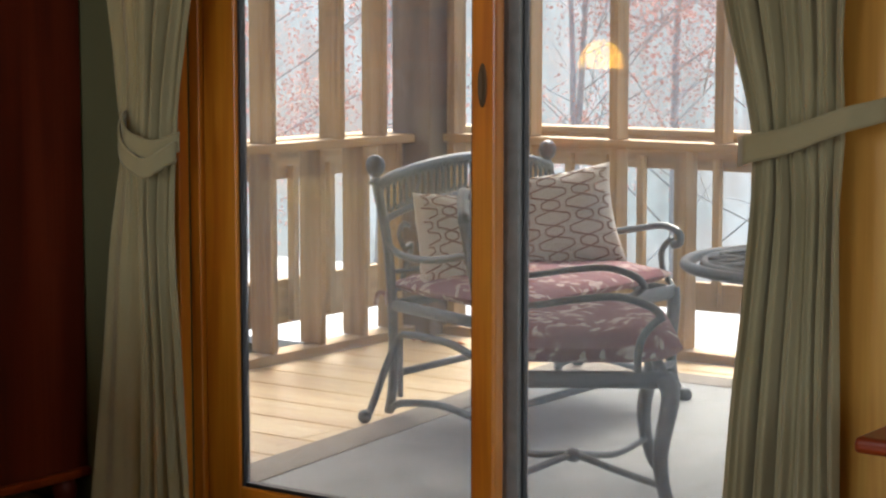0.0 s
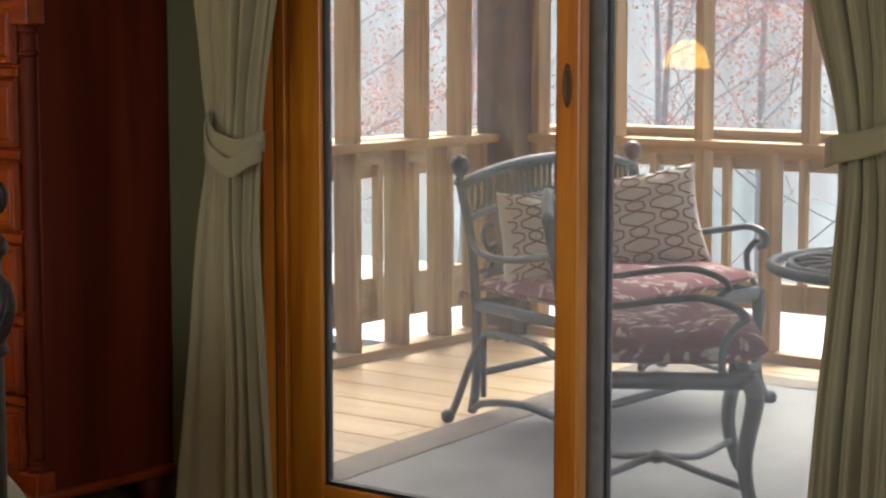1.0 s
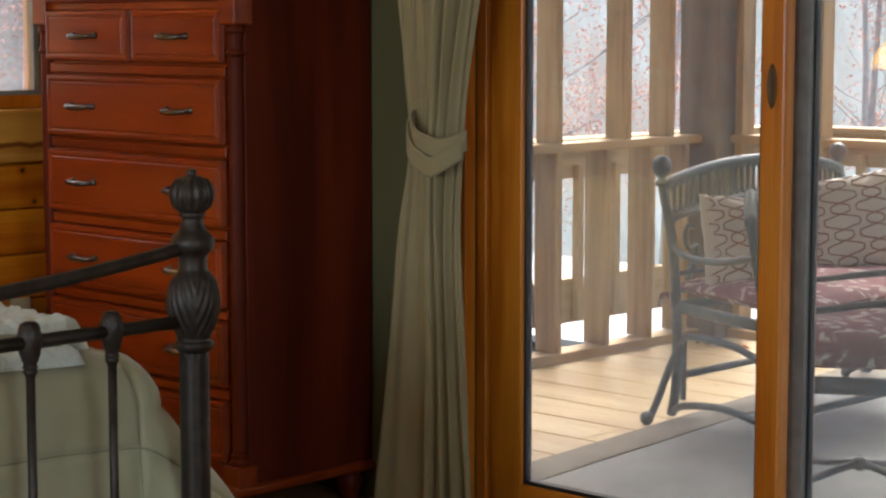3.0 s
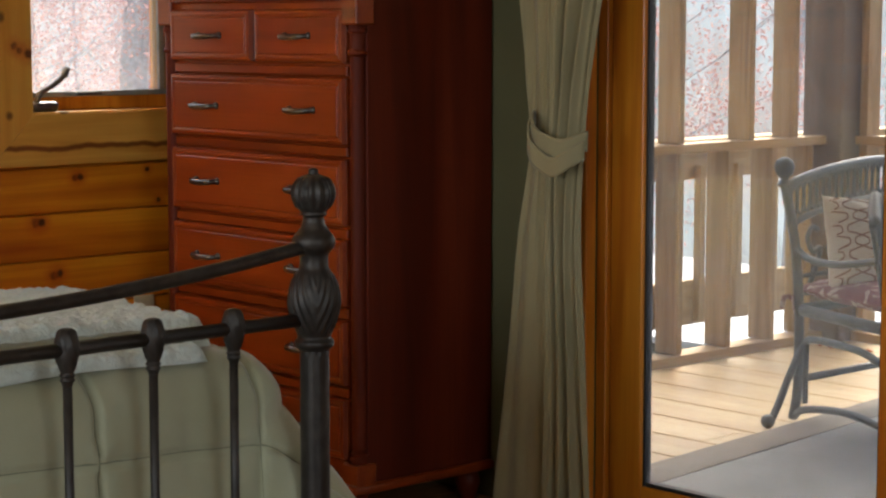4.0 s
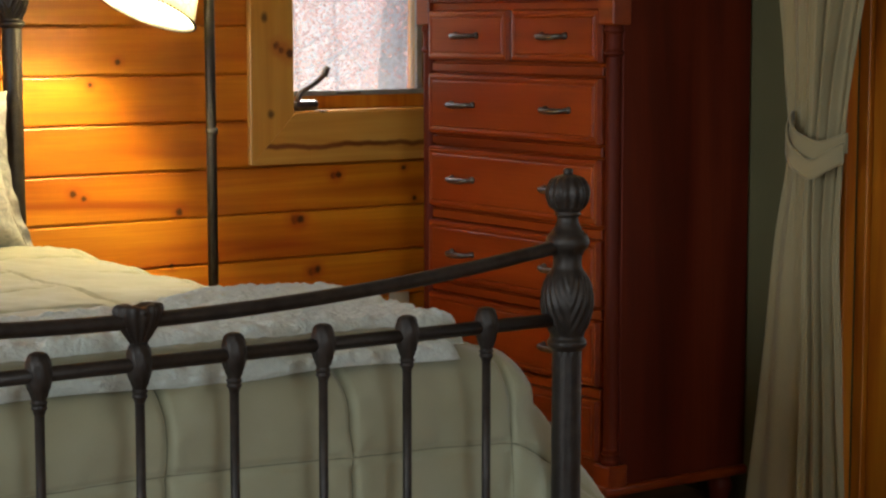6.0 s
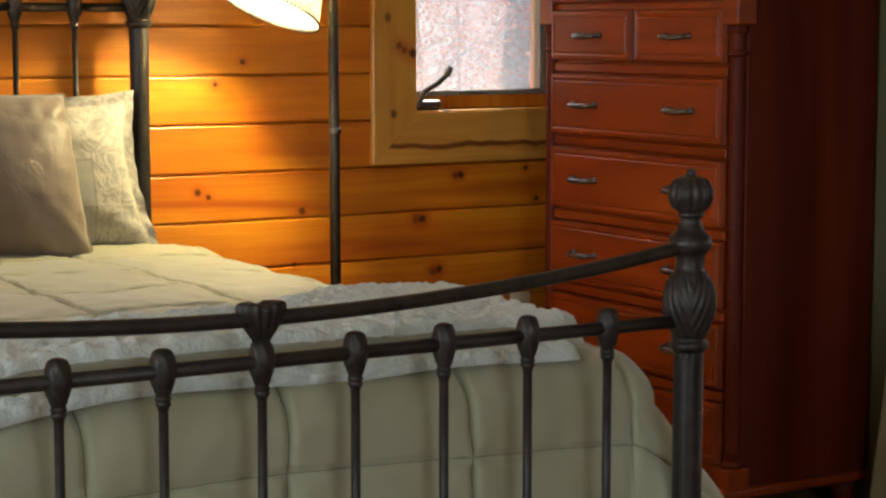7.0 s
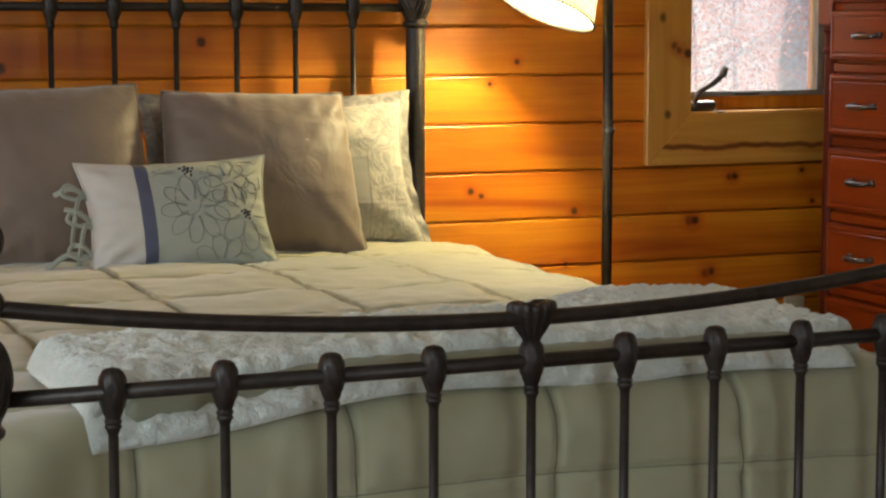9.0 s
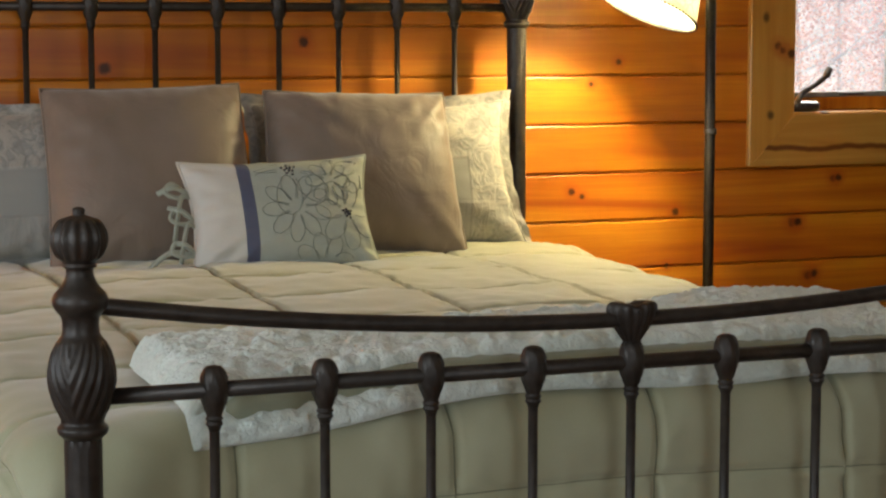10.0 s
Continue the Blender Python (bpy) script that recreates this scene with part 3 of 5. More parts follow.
# ---- chest of drawers ----
def drawer_front(x0, x1, z0, z1, parent, pulls):
    """A raised-panel drawer front with a stepped, moulded border."""
    d = part("drawer", box((x0, 0.0, z0), (x1, 0.02, z1), 0.003), M_CHERRY_X, parent)
    bm = bmesh.new()
    steps = ((0.0, 0.0), (0.004, -0.010), (0.012, -0.012), (0.020, -0.009), (0.023, -0.012), (0.026, -0.012))
    loops = []
    for inset, y in steps:
        loops.append([bm.verts.new((x, y, z)) for x, z in ((x0 + inset, z0 + inset), (x1 - inset, z0 + inset), (x1 - inset, z1 - inset), (x0 + inset, z1 - inset))])
    for a, b in zip(loops, loops[1:]):
        for i in range(4):
            bm.faces.new((a[i], a[(i + 1) % 4], b[(i + 1) % 4], b[i]))
    bm.faces.new(loops[-1])
    bmesh.ops.recalc_face_normals(bm, faces=bm.faces)
    part("moulded_panel", bm, M_CHERRY_X, d)
    for x in pulls:
        zc = (z0 + z1) / 2
        bm = tube(spline([(x - 0.048, -0.013, zc), (x - 0.043, -0.034, zc - 0.001), (x - 0.02, -0.042, zc - 0.003), (x + 0.02, -0.042, zc - 0.003), (x + 0.043, -0.034, zc - 0.001), (x + 0.048, -0.013, zc)], 6),
                  lambda t: 0.0055 + 0.0025 * math.sin(math.pi * t) ** 2, 10)
        p = part("pull", bm, M_PULL, d, "antique pewter drawer pull", smooth=True)
        for s in (-0.048, 0.048):
            part("rosette", ball((x + s, -0.013, zc), 0.0095), M_PULL, p, smooth=True)
    return d


def chest_of_drawers():
    root = thing("chest_of_drawers", "tall reddish cherry chest of seven drawers against the wall", "chest of drawers", (-4.246, 3.205, 0))
    hw, dp, top = 0.426, 0.47, 1.385
    part("carcass", box((-hw + 0.02, 0.021, 0.10), (hw - 0.02, dp, top), 0.002), M_CHERRY_X, root)
    for s in (-1, 1):
        x0, x1 = (-hw, -hw + 0.022) if s < 0 else (hw - 0.022, hw)
        part("side_panel", box((x0, 0.03, 0.09), (x1, dp, top), 0.003), M_CHERRY_SHADED, root, "cherry side panel, shade put into its colour")
        xc = s * (hw - 0.021)
        part("corner_block", box((xc - 0.031, -0.012, 1.283), (xc + 0.031, 0.05, top), 0.004), M_CHERRY_X, root)
        part("column", lathe([(0.86 * r, z) for r, z in smooth_profile([(0.03, 0.16), (0.031, 0.172), (0.025, 0.178), (0.03, 0.188), (0.024, 0.196), (0.0235, 0.3), (0.0235, 1.19), (0.024, 1.204), (0.0305, 1.21), (0.0305, 1.216), (0.025, 1.224), (0.025, 1.258), (0.0305, 1.266), (0.0305, 1.272), (0.026, 1.283)], 3)], (xc, 0.018, 0), 20), M_CHERRY_SHADED, root, "turned cherry corner column", smooth=True)
        part("corner_block", box((xc - 0.033, -0.014, 0.095), (xc + 0.033, 0.05, 0.16), 0.004), M_CHERRY_X, root)
    for z in (1.333, 1.167, 0.962, 0.752, 0.545, 0.338):
        part("rail", box((-0.378, 0.004, z - 0.014), (0.378, 0.03, z + 0.012), 0.003), M_CHERRY_X, root)
    half = 0.009
    drawer_front(-0.378, -half, 1.186, 1.324, root, [-0.19])
    drawer_front(half, 0.378, 1.186, 1.324, root, [0.196])
    for z0, z1 in ((0.98, 1.149), (0.772, 0.943), (0.565, 0.735), (0.358, 0.527), (0.165, 0.322)):
        drawer_front(-0.378, 0.378, z0, z1, root, [-0.207, 0.213])
    # Base, feet, cornice with dentils.
    part("base_moulding", box((-hw - 0.016, -0.028, 0.082), (hw + 0.016, dp, 0.108), 0.009, 3), M_CHERRY_X, root)
    for x in (-hw + 0.03, hw - 0.03):
        for y in (0.02, dp - 0.06):
            part("foot", lathe(smooth_profile([(0.018, 0.0), (0.026, 0.02), (0.034, 0.05), (0.028, 0.074), (0.034, 0.082)], 4), (x, y, 0), 18), M_CHERRY_SHADED, root, smooth=True)
    part("cornice", box((-hw - 0.012, -0.03, top), (hw + 0.012, dp, top + 0.03), 0.008, 2), M_CHERRY_X, root)
    part("top_board", box((-hw - 0.035, -0.055, top + 0.03), (hw + 0.035, dp, top + 0.058), 0.009, 3), M_CHERRY_X, root)
    frieze = part("frieze", box((-0.378, -0.006, 1.345), (0.378, 0.022, top), 0.002), M_CHERRY_X, root)
    n = 46
    me = None
    for i in range(n):
        if me is None:
            d = part("dentil", box((-0.0055, -0.007, -0.006), (0.0055, 0.006, 0.006), 0.0015), M_CHERRY_X, frieze)
            me = d.data
        else:
            d = new("dentil", me)
            d.parent = frieze
        d.location = (-0.37 + 0.74 * i / (n - 1), -0.011, 1.352)
    return root


chest_of_drawers()


# ---- bed ----
POST = [(0.024, 0.0), (0.03, 0.015), (0.0265, 0.04), (0.0255, 0.1), (0.0255, 0.725), (0.0262, 0.737), (0.033, 0.744), (0.034, 0.752), (0.029, 0.759),
        (0.031, 0.768), (0.0385, 0.788), (0.0445, 0.815), (0.0425, 0.842), (0.034, 0.866), (0.0265, 0.877), (0.0245, 0.888), (0.026, 0.902), (0.035, 0.914),
        (0.0375, 0.924), (0.034, 0.934), (0.025, 0.944), (0.019, 0.957), (0.0185, 0.966), (0.023, 0.970), (0.022, 0.975), (0.03, 0.983), (0.0365, 1.0),
        (0.0355, 1.016), (0.027, 1.031), (0.013, 1.037), (0.0085, 1.039), (0.0085, 1.046), (0.004, 1.049)]
EGG = [(0.004, 0.034), (0.012, 0.031), (0.0175, 0.02), (0.0195, 0.004), (0.0175, -0.014), (0.0125, -0.03), (0.0105, -0.037), (0.0125, -0.04), (0.0105, -0.044), (0.012, -0.048), (0.0095, -0.052), (0.0075, -0.058)]


def bed_end(root, name, x, yc, half, rise, foot_z, pitch, off):
    """Posts, rails, bars and cast knobs of one bed end; rise lifts the whole ornament."""
    end = part(name, tube([(x, yc - half, 0.791 + rise), (x, yc + half, 0.791 + rise)], 0.0115, 12), M_IRON, root, smooth=True)
    prof = smooth_profile([(r, z if z < 0.2 else z + rise) for r, z in POST], 4)
    for s in (-1, 1):
        bm = lathe(prof, (x, yc + s * half, 0), 120)
        cx, cy = x, yc + s * half
        for v in bm.verts:
            z = v.co.z - rise
            a = math.atan2(v.co.y - cy, v.co.x - cx)
            d = 0.0
            if 0.765 < z < 0.872:
                sweep = abs(((a / (math.pi / 2)) + 0.35) % 2.0 - 1.0)
                d = 0.042 * math.sin(30 * sweep + 210 * (z - 0.8) * (0.3 + 0.7 * sweep)) * min(1, (z - 0.765) / 0.012, (0.872 - z) / 0.012)
            elif 0.982 < z < 1.034:
                d = 0.05 * math.sin(14 * a + 9 * (z - 1.0))
            v.co.x = cx + (v.co.x - cx) * (1 + d)
            v.co.y = cy + (v.co.y - cy) * (1 + d)
        part("post", bm, M_IRON, end, smooth=True)
    pts = []
    for i in range(41):
        y = yc - half + 2 * half * i / 40
        pts.append((x, y, 0.856 + rise + 0.061 * ((y - yc) / 0.8) ** 2))
    part("top_rail", tube(pts, 0.012, 12), M_IRON, end, smooth=True)
    part("bottom_rail", tube([(x, yc - half, foot_z), (x, yc + half, foot_z)], 0.0115, 12), M_IRON, end, smooth=True)
    for k in range(-4, 5):
        y = yc + off + pitch * k
        bar = part("bar", tube([(x, y, foot_z), (x, y, 0.735 + rise)], 0.0075, 10), M_IRON, end, smooth=True)
        bm = lathe(smooth_profile(EGG[::-1], 3), (x, y, 0.791 + rise), 28)
        for v in bm.verts:
            z = v.co.z - 0.791 - rise
            if z > -0.03:
                a = math.atan2(v.co.y - y, v.co.x - x)
                q = 1 + 0.075 * math.sin(8 * (a + 22 * z))
                v.co.x, v.co.y = x + (v.co.x - x) * q, y + (v.co.y - y) * q
        part("cast_knob", bm, M_IRON, bar, smooth=True)
    bm = lathe(smooth_profile([(0.014, 0.80), (0.016, 0.815), (0.013, 0.822), (0.019, 0.832), (0.03, 0.85), (0.0365, 0.866), (0.035, 0.879), (0.024, 0.882), (0.01, 0.878)], 4), (x, yc + off, rise), 56)
    ym = yc + off
    for v in bm.verts:
        a = math.atan2(v.co.y - ym, v.co.x - x)
        q = 1 + 0.1 * math.cos(14 * a)
        v.co.x, v.co.y = x + (v.co.x - x) * 0.62 * q, ym + (v.co.y - ym) * q
        if v.co.z > 0.872 + rise:
            v.co.z -= 0.005 * math.exp(-((v.co.y - ym) / 0.009) ** 2)
    part("shell_casting", bm, M_IRON, end, smooth=True)
    return end


bed = thing("bed", "dark bronze iron bed with turned posts and bars", "bed")
bed_end(bed, "footboard", -2.62, 1.286, 0.813, -0.008, 0.24, 0.1592, 0.005)
bed_end(bed, "headboard", -4.85, 1.232, 0.811, 0.537, 0.36, 0.1586, 0.0)
for y0, y1 in ((0.43, 0.49), (2.02, 2.09)):
    part("side_rail", box((-4.84, y0 + 0.02, 0.24), (-2.63, y0 + 0.05, 0.32), 0.004), M_IRON, bed)
M_TICK = cloth("white_ticking", (0.6, 0.58, 0.52), (0.66, 0.64, 0.58))
mattress = thing("mattress", "white mattress hidden under the comforter", "mattress", (-3.78, 1.255, 0.47))
part("mattress_body", box((-1.0, -0.74, -0.2), (0.98, 0.74, 0.20), 0.07, 4), M_TICK, mattress, smooth=True)
part("box_spring", box((-1.0, -0.74, -0.40), (0.98, 0.74, -0.21), 0.03, 2), M_TICK, mattress)

TOPZ, CX1, CY0, CY1 = 0.712, -2.805, 0.48, 2.035


def cover(x, y):
    """The comforter's base surface for flat cloth coordinates; the overhang falls down the sides."""
    sx = max(0.0, x - CX1)
    sy = (y - CY1) if y > CY1 else (y - CY0 if y < CY0 else 0.0)
    s = math.hypot(sx, sy)
    bx, by = min(x, CX1), min(max(y, CY0), CY1)
    crown = 0.022 * (1 - ((by - 1.255) / 0.8) ** 2) + 0.02 * noise.noise((bx * 1.1, by * 1.1, 2.0))
    if s < 1e-6:
        return Vector((bx, by, TOPZ + crown))
    r = 0.10
    arc = r * math.pi / 2
    if s < arc:
        out, down = r * math.sin(s / r), r * (1 - math.cos(s / r))
    else:
        lean = 0.03 + (0.72 * abs(sy) + 0.12 * math.sqrt(abs(sx * sy))) / s
        out, down = r + (s - arc) * lean, r + (s - arc) * 0.985
    return Vector((bx + sx / s * out, by + sy / s * out, TOPZ + crown - down))


def quilt(x, y):
    p = cover(x, y)
    e = 0.004
    n = (cover(x + e, y) - p).cross(cover(x, y + e) - p)
    n = n.normalized() if n.length > 1e-12 else Vector((0, 0, 1))
    lx, ly = (x + 2.595) / 0.305, (y - 0.374) / 0.335
    puff = (abs(math.sin(math.pi * lx)) ** 0.22) * (abs(math.sin(math.pi * ly)) ** 0.13)
    h = 0.019 * puff - 0.008
    h += 0.010 * noise.noise((x * 5, y * 5, 1.0)) + 0.0045 * noise.noise((x * 16, y * 16, 4.0))
    # Fine puckers beside the seams.
    near = math.exp(-(math.sin(math.pi * lx) / 0.35) ** 2) + math.exp(-(math.sin(math.pi * ly) / 0.35) ** 2)
    h += 0.004 * near * noise.noise((x * 30, y * 30, 5.0))
    over = max(0.0, x - CX1, y - CY1, CY0 - y)
    if over > 0.28:
        h += 0.05 * (over - 0.28) * math.sin(17 * (x - y) + 6 * noise.noise((x * 2, y * 2, 3.0)))
    return p + n * h


comforter = part("comforter", grid(288, 300, lambda u, v: quilt(-4.73 + 2.44 * u, 0.039 + 2.5125 * v)), M_COMF, None, smooth=True)
M_SEAM = cloth("sage_seam_thread", (0.2, 0.195, 0.12), (0.24, 0.235, 0.15))


def seam(axis, value, lo, hi):
    """A stitched seam that follows the quilting channel."""
    pts = []
    for i in range(121):
        a = lo + (hi - lo) * i / 120
        x, y = (a, value) if axis == "x" else (value, a)
        pts.append(quilt(x, y) + Vector((0.001, 0, 0.001)))
    part("seam", tube(pts, 0.0015, 5), M_SEAM, comforter)


for k in range(0, 7):
    seam("x", 0.374 + 0.335 * k, -4.7, -2.31)
for k in range(-6, 2):
    seam("y", -2.595 + 0.305 * k, 0.05, 2.53)
tagged(comforter, "quilted sage green comforter spread over the bed", "comforter")


# A plush throw folded in two layers over the foot of the bed.
M_LINING = cloth("sage_satin_lining", (0.27, 0.28, 0.19), (0.32, 0.33, 0.23), 800, 0.6)


def throw_layer(name, parent, x0, x1, y0, y1, lift, edge_wave, seed, material=None):
    def f(u, v):
        y = y0 + (y1 - y0) * v
        ease = min(1.0, max(0.0, (v - 0.58) / 0.38))
        far = x0 + edge_wave * noise.noise((y * 2.2, seed, 0.0)) - 0.28 * ease * ease * (3 - 2 * ease) - 0.05 * (1 - v) ** 4
        near = x1 + 0.012 * noise.noise((y * 3.0, seed, 5.0)) - 0.02 * v + 0.02 * (1 - v) ** 6
        # u runs over the top and back under the rim, so that the layer has body.
        if u < 0.1:
            q = u / 0.1 * math.pi / 2
            x, d = far - 0.018 * math.cos(q), lift * math.sin(q)
        elif u > 0.9:
            q = (1 - u) / 0.1 * math.pi / 2
            x, d = near + 0.018 * math.cos(q), lift * math.sin(q)
        else:
            x, d = far + (near - far) * (u - 0.1) / 0.8, lift
        # The right end slants in towards the foot; the left corner hangs out.
        y -= 0.10 * v ** 4 * max(0.0, min(1.0, (x + 3.3) / 0.5))
        d *= min(1.0, v / 0.02, (1 - v) / 0.02) ** 0.5
        p = cover(x, y)
        e = 0.004
        n = (cover(x + e, y) - p).cross(cover(x, y + e) - p).normalized()
        q = noise.voronoi((x * 62, y * 36, seed))[0]
        h = (0.014 * (0.55 - q[0]) + 0.004 * noise.noise((x * 90, y * 60, seed))) * min(1, d / max(lift, 0.001)) * (0.25 if material else 1.0)
        hump = 0.02 * max(0, noise.noise((x * 2.6, y * 2.6, 11.0)))
        return p + n * (0.014 + d + h + hump)
    return part(name, grid(120, 220, f), material or M_FUR, parent, smooth=True)


throw = thing("throw_blanket", "cream plush throw folded across the foot of the bed", "throw blanket")
throw_layer("under_layer", throw, -3.06, -2.742, 0.645, 2.06, 0.018, 0.03, 2.0)
throw_layer("lining", throw, -3.04, -2.770, 0.69, 2.05, 0.033, 0.03, 5.0, M_LINING)
throw_layer("upper_layer", throw, -3.09, -2.787, 0.648, 2.10, 0.05, 0.045, 8.0)


# ---- pillows ----
def pillow_point(w, h, t, u, v, side, seed, pinch=0.1, flare=0.0):
    """A point of a filled pillow; u, v in -1..1."""
    a, b = abs(u), abs(v)
    edge = max(0.0, (1 - a ** 2.6)) ** 0.5 * max(0.0, (1 - b ** 2.6)) ** 0.5
    x = u * w / 2 * (1 - pinch * (1 - b * b) * a * a) * (1 - flare * v)
    z = v * h / 2 * (1 - pinch * (1 - a * a) * b * b)
    wr = 0.008 * noise.noise((u * 1.6 + seed, v * 1.6, side)) + 0.0022 * noise.noise((u * 5 + seed, v * 5, side + 3))
    wob = noise.noise((u * 1.5, v * 1.5, seed))
    crease = 0.007 * (a * b) * math.sin(15 * (a - b) + 3 * wob) + 0.006 * a ** 3 * noise.noise((v * 9, seed, side)) + 0.006 * b ** 3 * noise.noise((u * 9, seed + 4, side))
    y = side * (t / 2 * edge + (wr + crease) * min(1, edge * 3))
    return Vector((x, y, z))


def pillow(name, label, at, turn, lean, w, h, t, material, seed, roll=0.0, flange=0.0, piping=None, flare=0.0, pinch=0.1):
    root = thing(name, label, "pillow")
    root.matrix_world = pose(*at, 0, 0, turn) @ pose(0, 0, 0, lean, 0, 0) @ pose(0, 0, h * 0.44, 0, roll, 0)
    for side, nm in ((-1, "front"), (1, "back")):
        part(nm, grid(44, 44, lambda u, v, s=side: pillow_point(w, h, t, 2 * u - 1, 2 * v - 1, s, seed, pinch, flare)), material, root, smooth=True)
    rim = []
    for i in range(160):
        k = i / 40
        q = k % 1.0
        u, v = [(-1 + 2 * q, -1), (1, -1 + 2 * q), (1 - 2 * q, 1), (-1, 1 - 2 * q)][int(k)]
        rim.append(pillow_point(w, h, t, u, v, 1, seed, pinch, flare))
    part("seam", tube(rim, 0.0035, 6, closed=True), piping or material, root, smooth=True)
    if flange:
        def fl(i, j, k):
            p = rim[i % 160]
            o = Vector((p.x / (w / 2), 0, p.z / (h / 2)))
            return p + o * flange * j + Vector((0, 0.006 * math.sin(i * 0.9) * j + 0.008 * noise.noise((i * 0.3, j, seed)), 0))
        part("flange", grid(160, 3, lambda u, v: fl(round(u * 160), v, 0)), material, root, smooth=True)
    return root


def damask(name, base, light, dark):
    """Pale damask sham: leaf scrolls above, a satin band, then a pleated panel."""
    k = Mat(name, 0.6, spec=0.35)
    v = k.coords()
    z = k.node("ShaderNodeSeparateXYZ", {0: v}).outputs["Z"]
    x = k.node("ShaderNodeSeparateXYZ", {0: v}).outputs["X"]
    n = k.node("ShaderNodeTexNoise", {"Vector": v, "Scale": 17.0, "Detail": 2.5, "Distortion": 2.8}).outputs["Fac"]
    vo = k.node("ShaderNodeTexVoronoi", {"Vector": v, "Scale": 34.0}, feature="DISTANCE_TO_EDGE").outputs["Distance"]
    leaf = k.val(n, 0, 1, 0.46, 0.54)
    upper = k.val(z, 0, 1, 0.028, 0.036)
    low = k.val(z, 1, 0, -0.085, -0.078)
    side = k.val(x, 0, 1, 0.20, 0.206)
    sprig = k.math("MAXIMUM", upper, side)
    c = k.mix(k.math("MULTIPLY", leaf, sprig), base, light)
    vein = k.math("MULTIPLY", k.val(vo, 0.6, 0.0, 0.0, 0.10), k.math("MULTIPLY", sprig, k.val(n, 1.0, 0.0, 0.44, 0.56)))
    c = k.mix(vein, c, dark)
    pleat = k.noise(k.coords((1, 1, 0.12)), 42, 2.0, 0.5, 0.8)
    c = k.mix(k.math("MULTIPLY", low, k.val(pleat, 0, 0.5, 0.4, 0.6)), c, light)
    c = k.mix(k.val(k.noise(v, 600, 2.0), 0, 0.2, 0.4, 0.8), c, dark)
    k.color(c)
    relief = k.math("ADD", k.math("MULTIPLY", n, sprig), k.math("MULTIPLY", pleat, low))
    k.bump(k.math("ADD", relief, k.math("MULTIPLY", k.noise(v, 12, 2.0), 0.5)), 0.3, 0.012)
    k.b.inputs["Sheen Weight"].default_value = 0.3
    return k.m


M_SHAM = damask("pale_damask", (0.31, 0.305, 0.28), (0.41, 0.375, 0.335), (0.21, 0.20, 0.17))
# Local y of a pillow points to the headboard; turn 90 makes it face the foot of the bed.
pillow("pillow_sham", "pale damask pillow sham leaning on the headboard", (-4.70, 1.635, 0.735), 90, -14, 0.72, 0.385, 0.17, M_SHAM, 3, flange=0.03, flare=0.05)
pillow("pillow_sham", "pale damask pillow sham leaning on the headboard", (-4.70, 0.815, 0.735), 90, -14, 0.72, 0.385, 0.17, M_SHAM, 6, flange=0.03, flare=0.05)
pillow("throw_pillow", "taupe satin square pillow leaning on a sham", (-4.55, 1.53, 0.735), 90, -19, 0.495, 0.43, 0.23, M_TAUPE, 12, roll=1.5, flare=0.06, pinch=0.035)
pillow("throw_pillow", "taupe satin square pillow leaning on a sham", (-4.55, 1.005, 0.735), 90, -19, 0.495, 0.452, 0.23, M_TAUPE, 17, roll=-1.0, flare=0.03, pinch=0.035)

# Lumbar pillow: white panel, slate ribbon, sage panel with stitched flowers.
kl = Mat("lumbar_cloth", 0.75, spec=0.3)
xyz = kl.node("ShaderNodeSeparateXYZ", {0: kl.node("ShaderNodeTexCoord").outputs["Object"]}).outputs["X"]
t01 = kl.val(xyz, 0, 1, -0.22, 0.22)
base = kl.ramp(t01, [(0.0, (0.62, 0.58, 0.52)), (0.262, (0.095, 0.1, 0.16)), (0.335, (0.40, 0.42, 0.36))], "CONSTANT")
weave = kl.noise(kl.coords(), 800, 2.0)
kl.color(kl.mix(kl.val(weave, 0, 0.25, 0.4, 0.8), base, (0.2, 0.2, 0.18)))
kl.bump(kl.noise(kl.coords(), 26, 3.0), 0.3, 0.006)
LW, LH, LT = 0.455, 0.282, 0.13
lumbar = pillow("lumbar_pillow", "small white and sage pillow with stitched flowers and slate ribbon", (-4.335, 1.258, 0.73), 90, -24, LW, LH, LT, kl.m, 21, roll=-1.0)
M_THREAD = plain("grey_thread", (0.21, 0.22, 0.2), 0.8, var=0.2)
M_BEAD = plain("dark_beads", (0.03, 0.025, 0.04), 0.3, var=0.2)
M_RIBBON = cloth("sage_ribbon", (0.36, 0.38, 0.31), (0.42, 0.44, 0.37))


def on_lumbar(u, v, lift=0.001):
    p = pillow_point(LW, LH, LT, u, v, -1, 21)
    return p + Vector((0, -lift, 0))


def flower(parent, cu, cv, r, petals, spin, beads=11):
    for k in range(petals):
        a = spin + 2 * math.pi * k / petals
        pts = []
        for i in range(25):
            q = i / 24
            rr = r * (0.25 + 0.75 * math.sin(math.pi * q) ** 0.7)
            ang = a + (q - 0.5) * 1.25 * (2 * math.pi / petals)
            u, v = cu + rr * math.cos(ang) * 0.6, cv + rr * math.sin(ang)
            if -0.3 < u < 0.93 and -0.9 < v < 0.92:
                pts.append(on_lumbar(u, v))
            elif len(pts) > 3:
                break
        if len(pts) > 3:
            part("stitching", tube(pts, 0.0007, 5), M_THREAD, parent)
    for k in range(beads):
        a = k * 2.4
        rr = 0.02 + 0.013 * k * r
        u, v = cu + rr * math.cos(a) * 0.6, cv + rr * math.sin(a)
        if abs(v) < 0.93:
            part("bead", ball(on_lumbar(u, v), 0.0028, n=8), M_BEAD, parent)


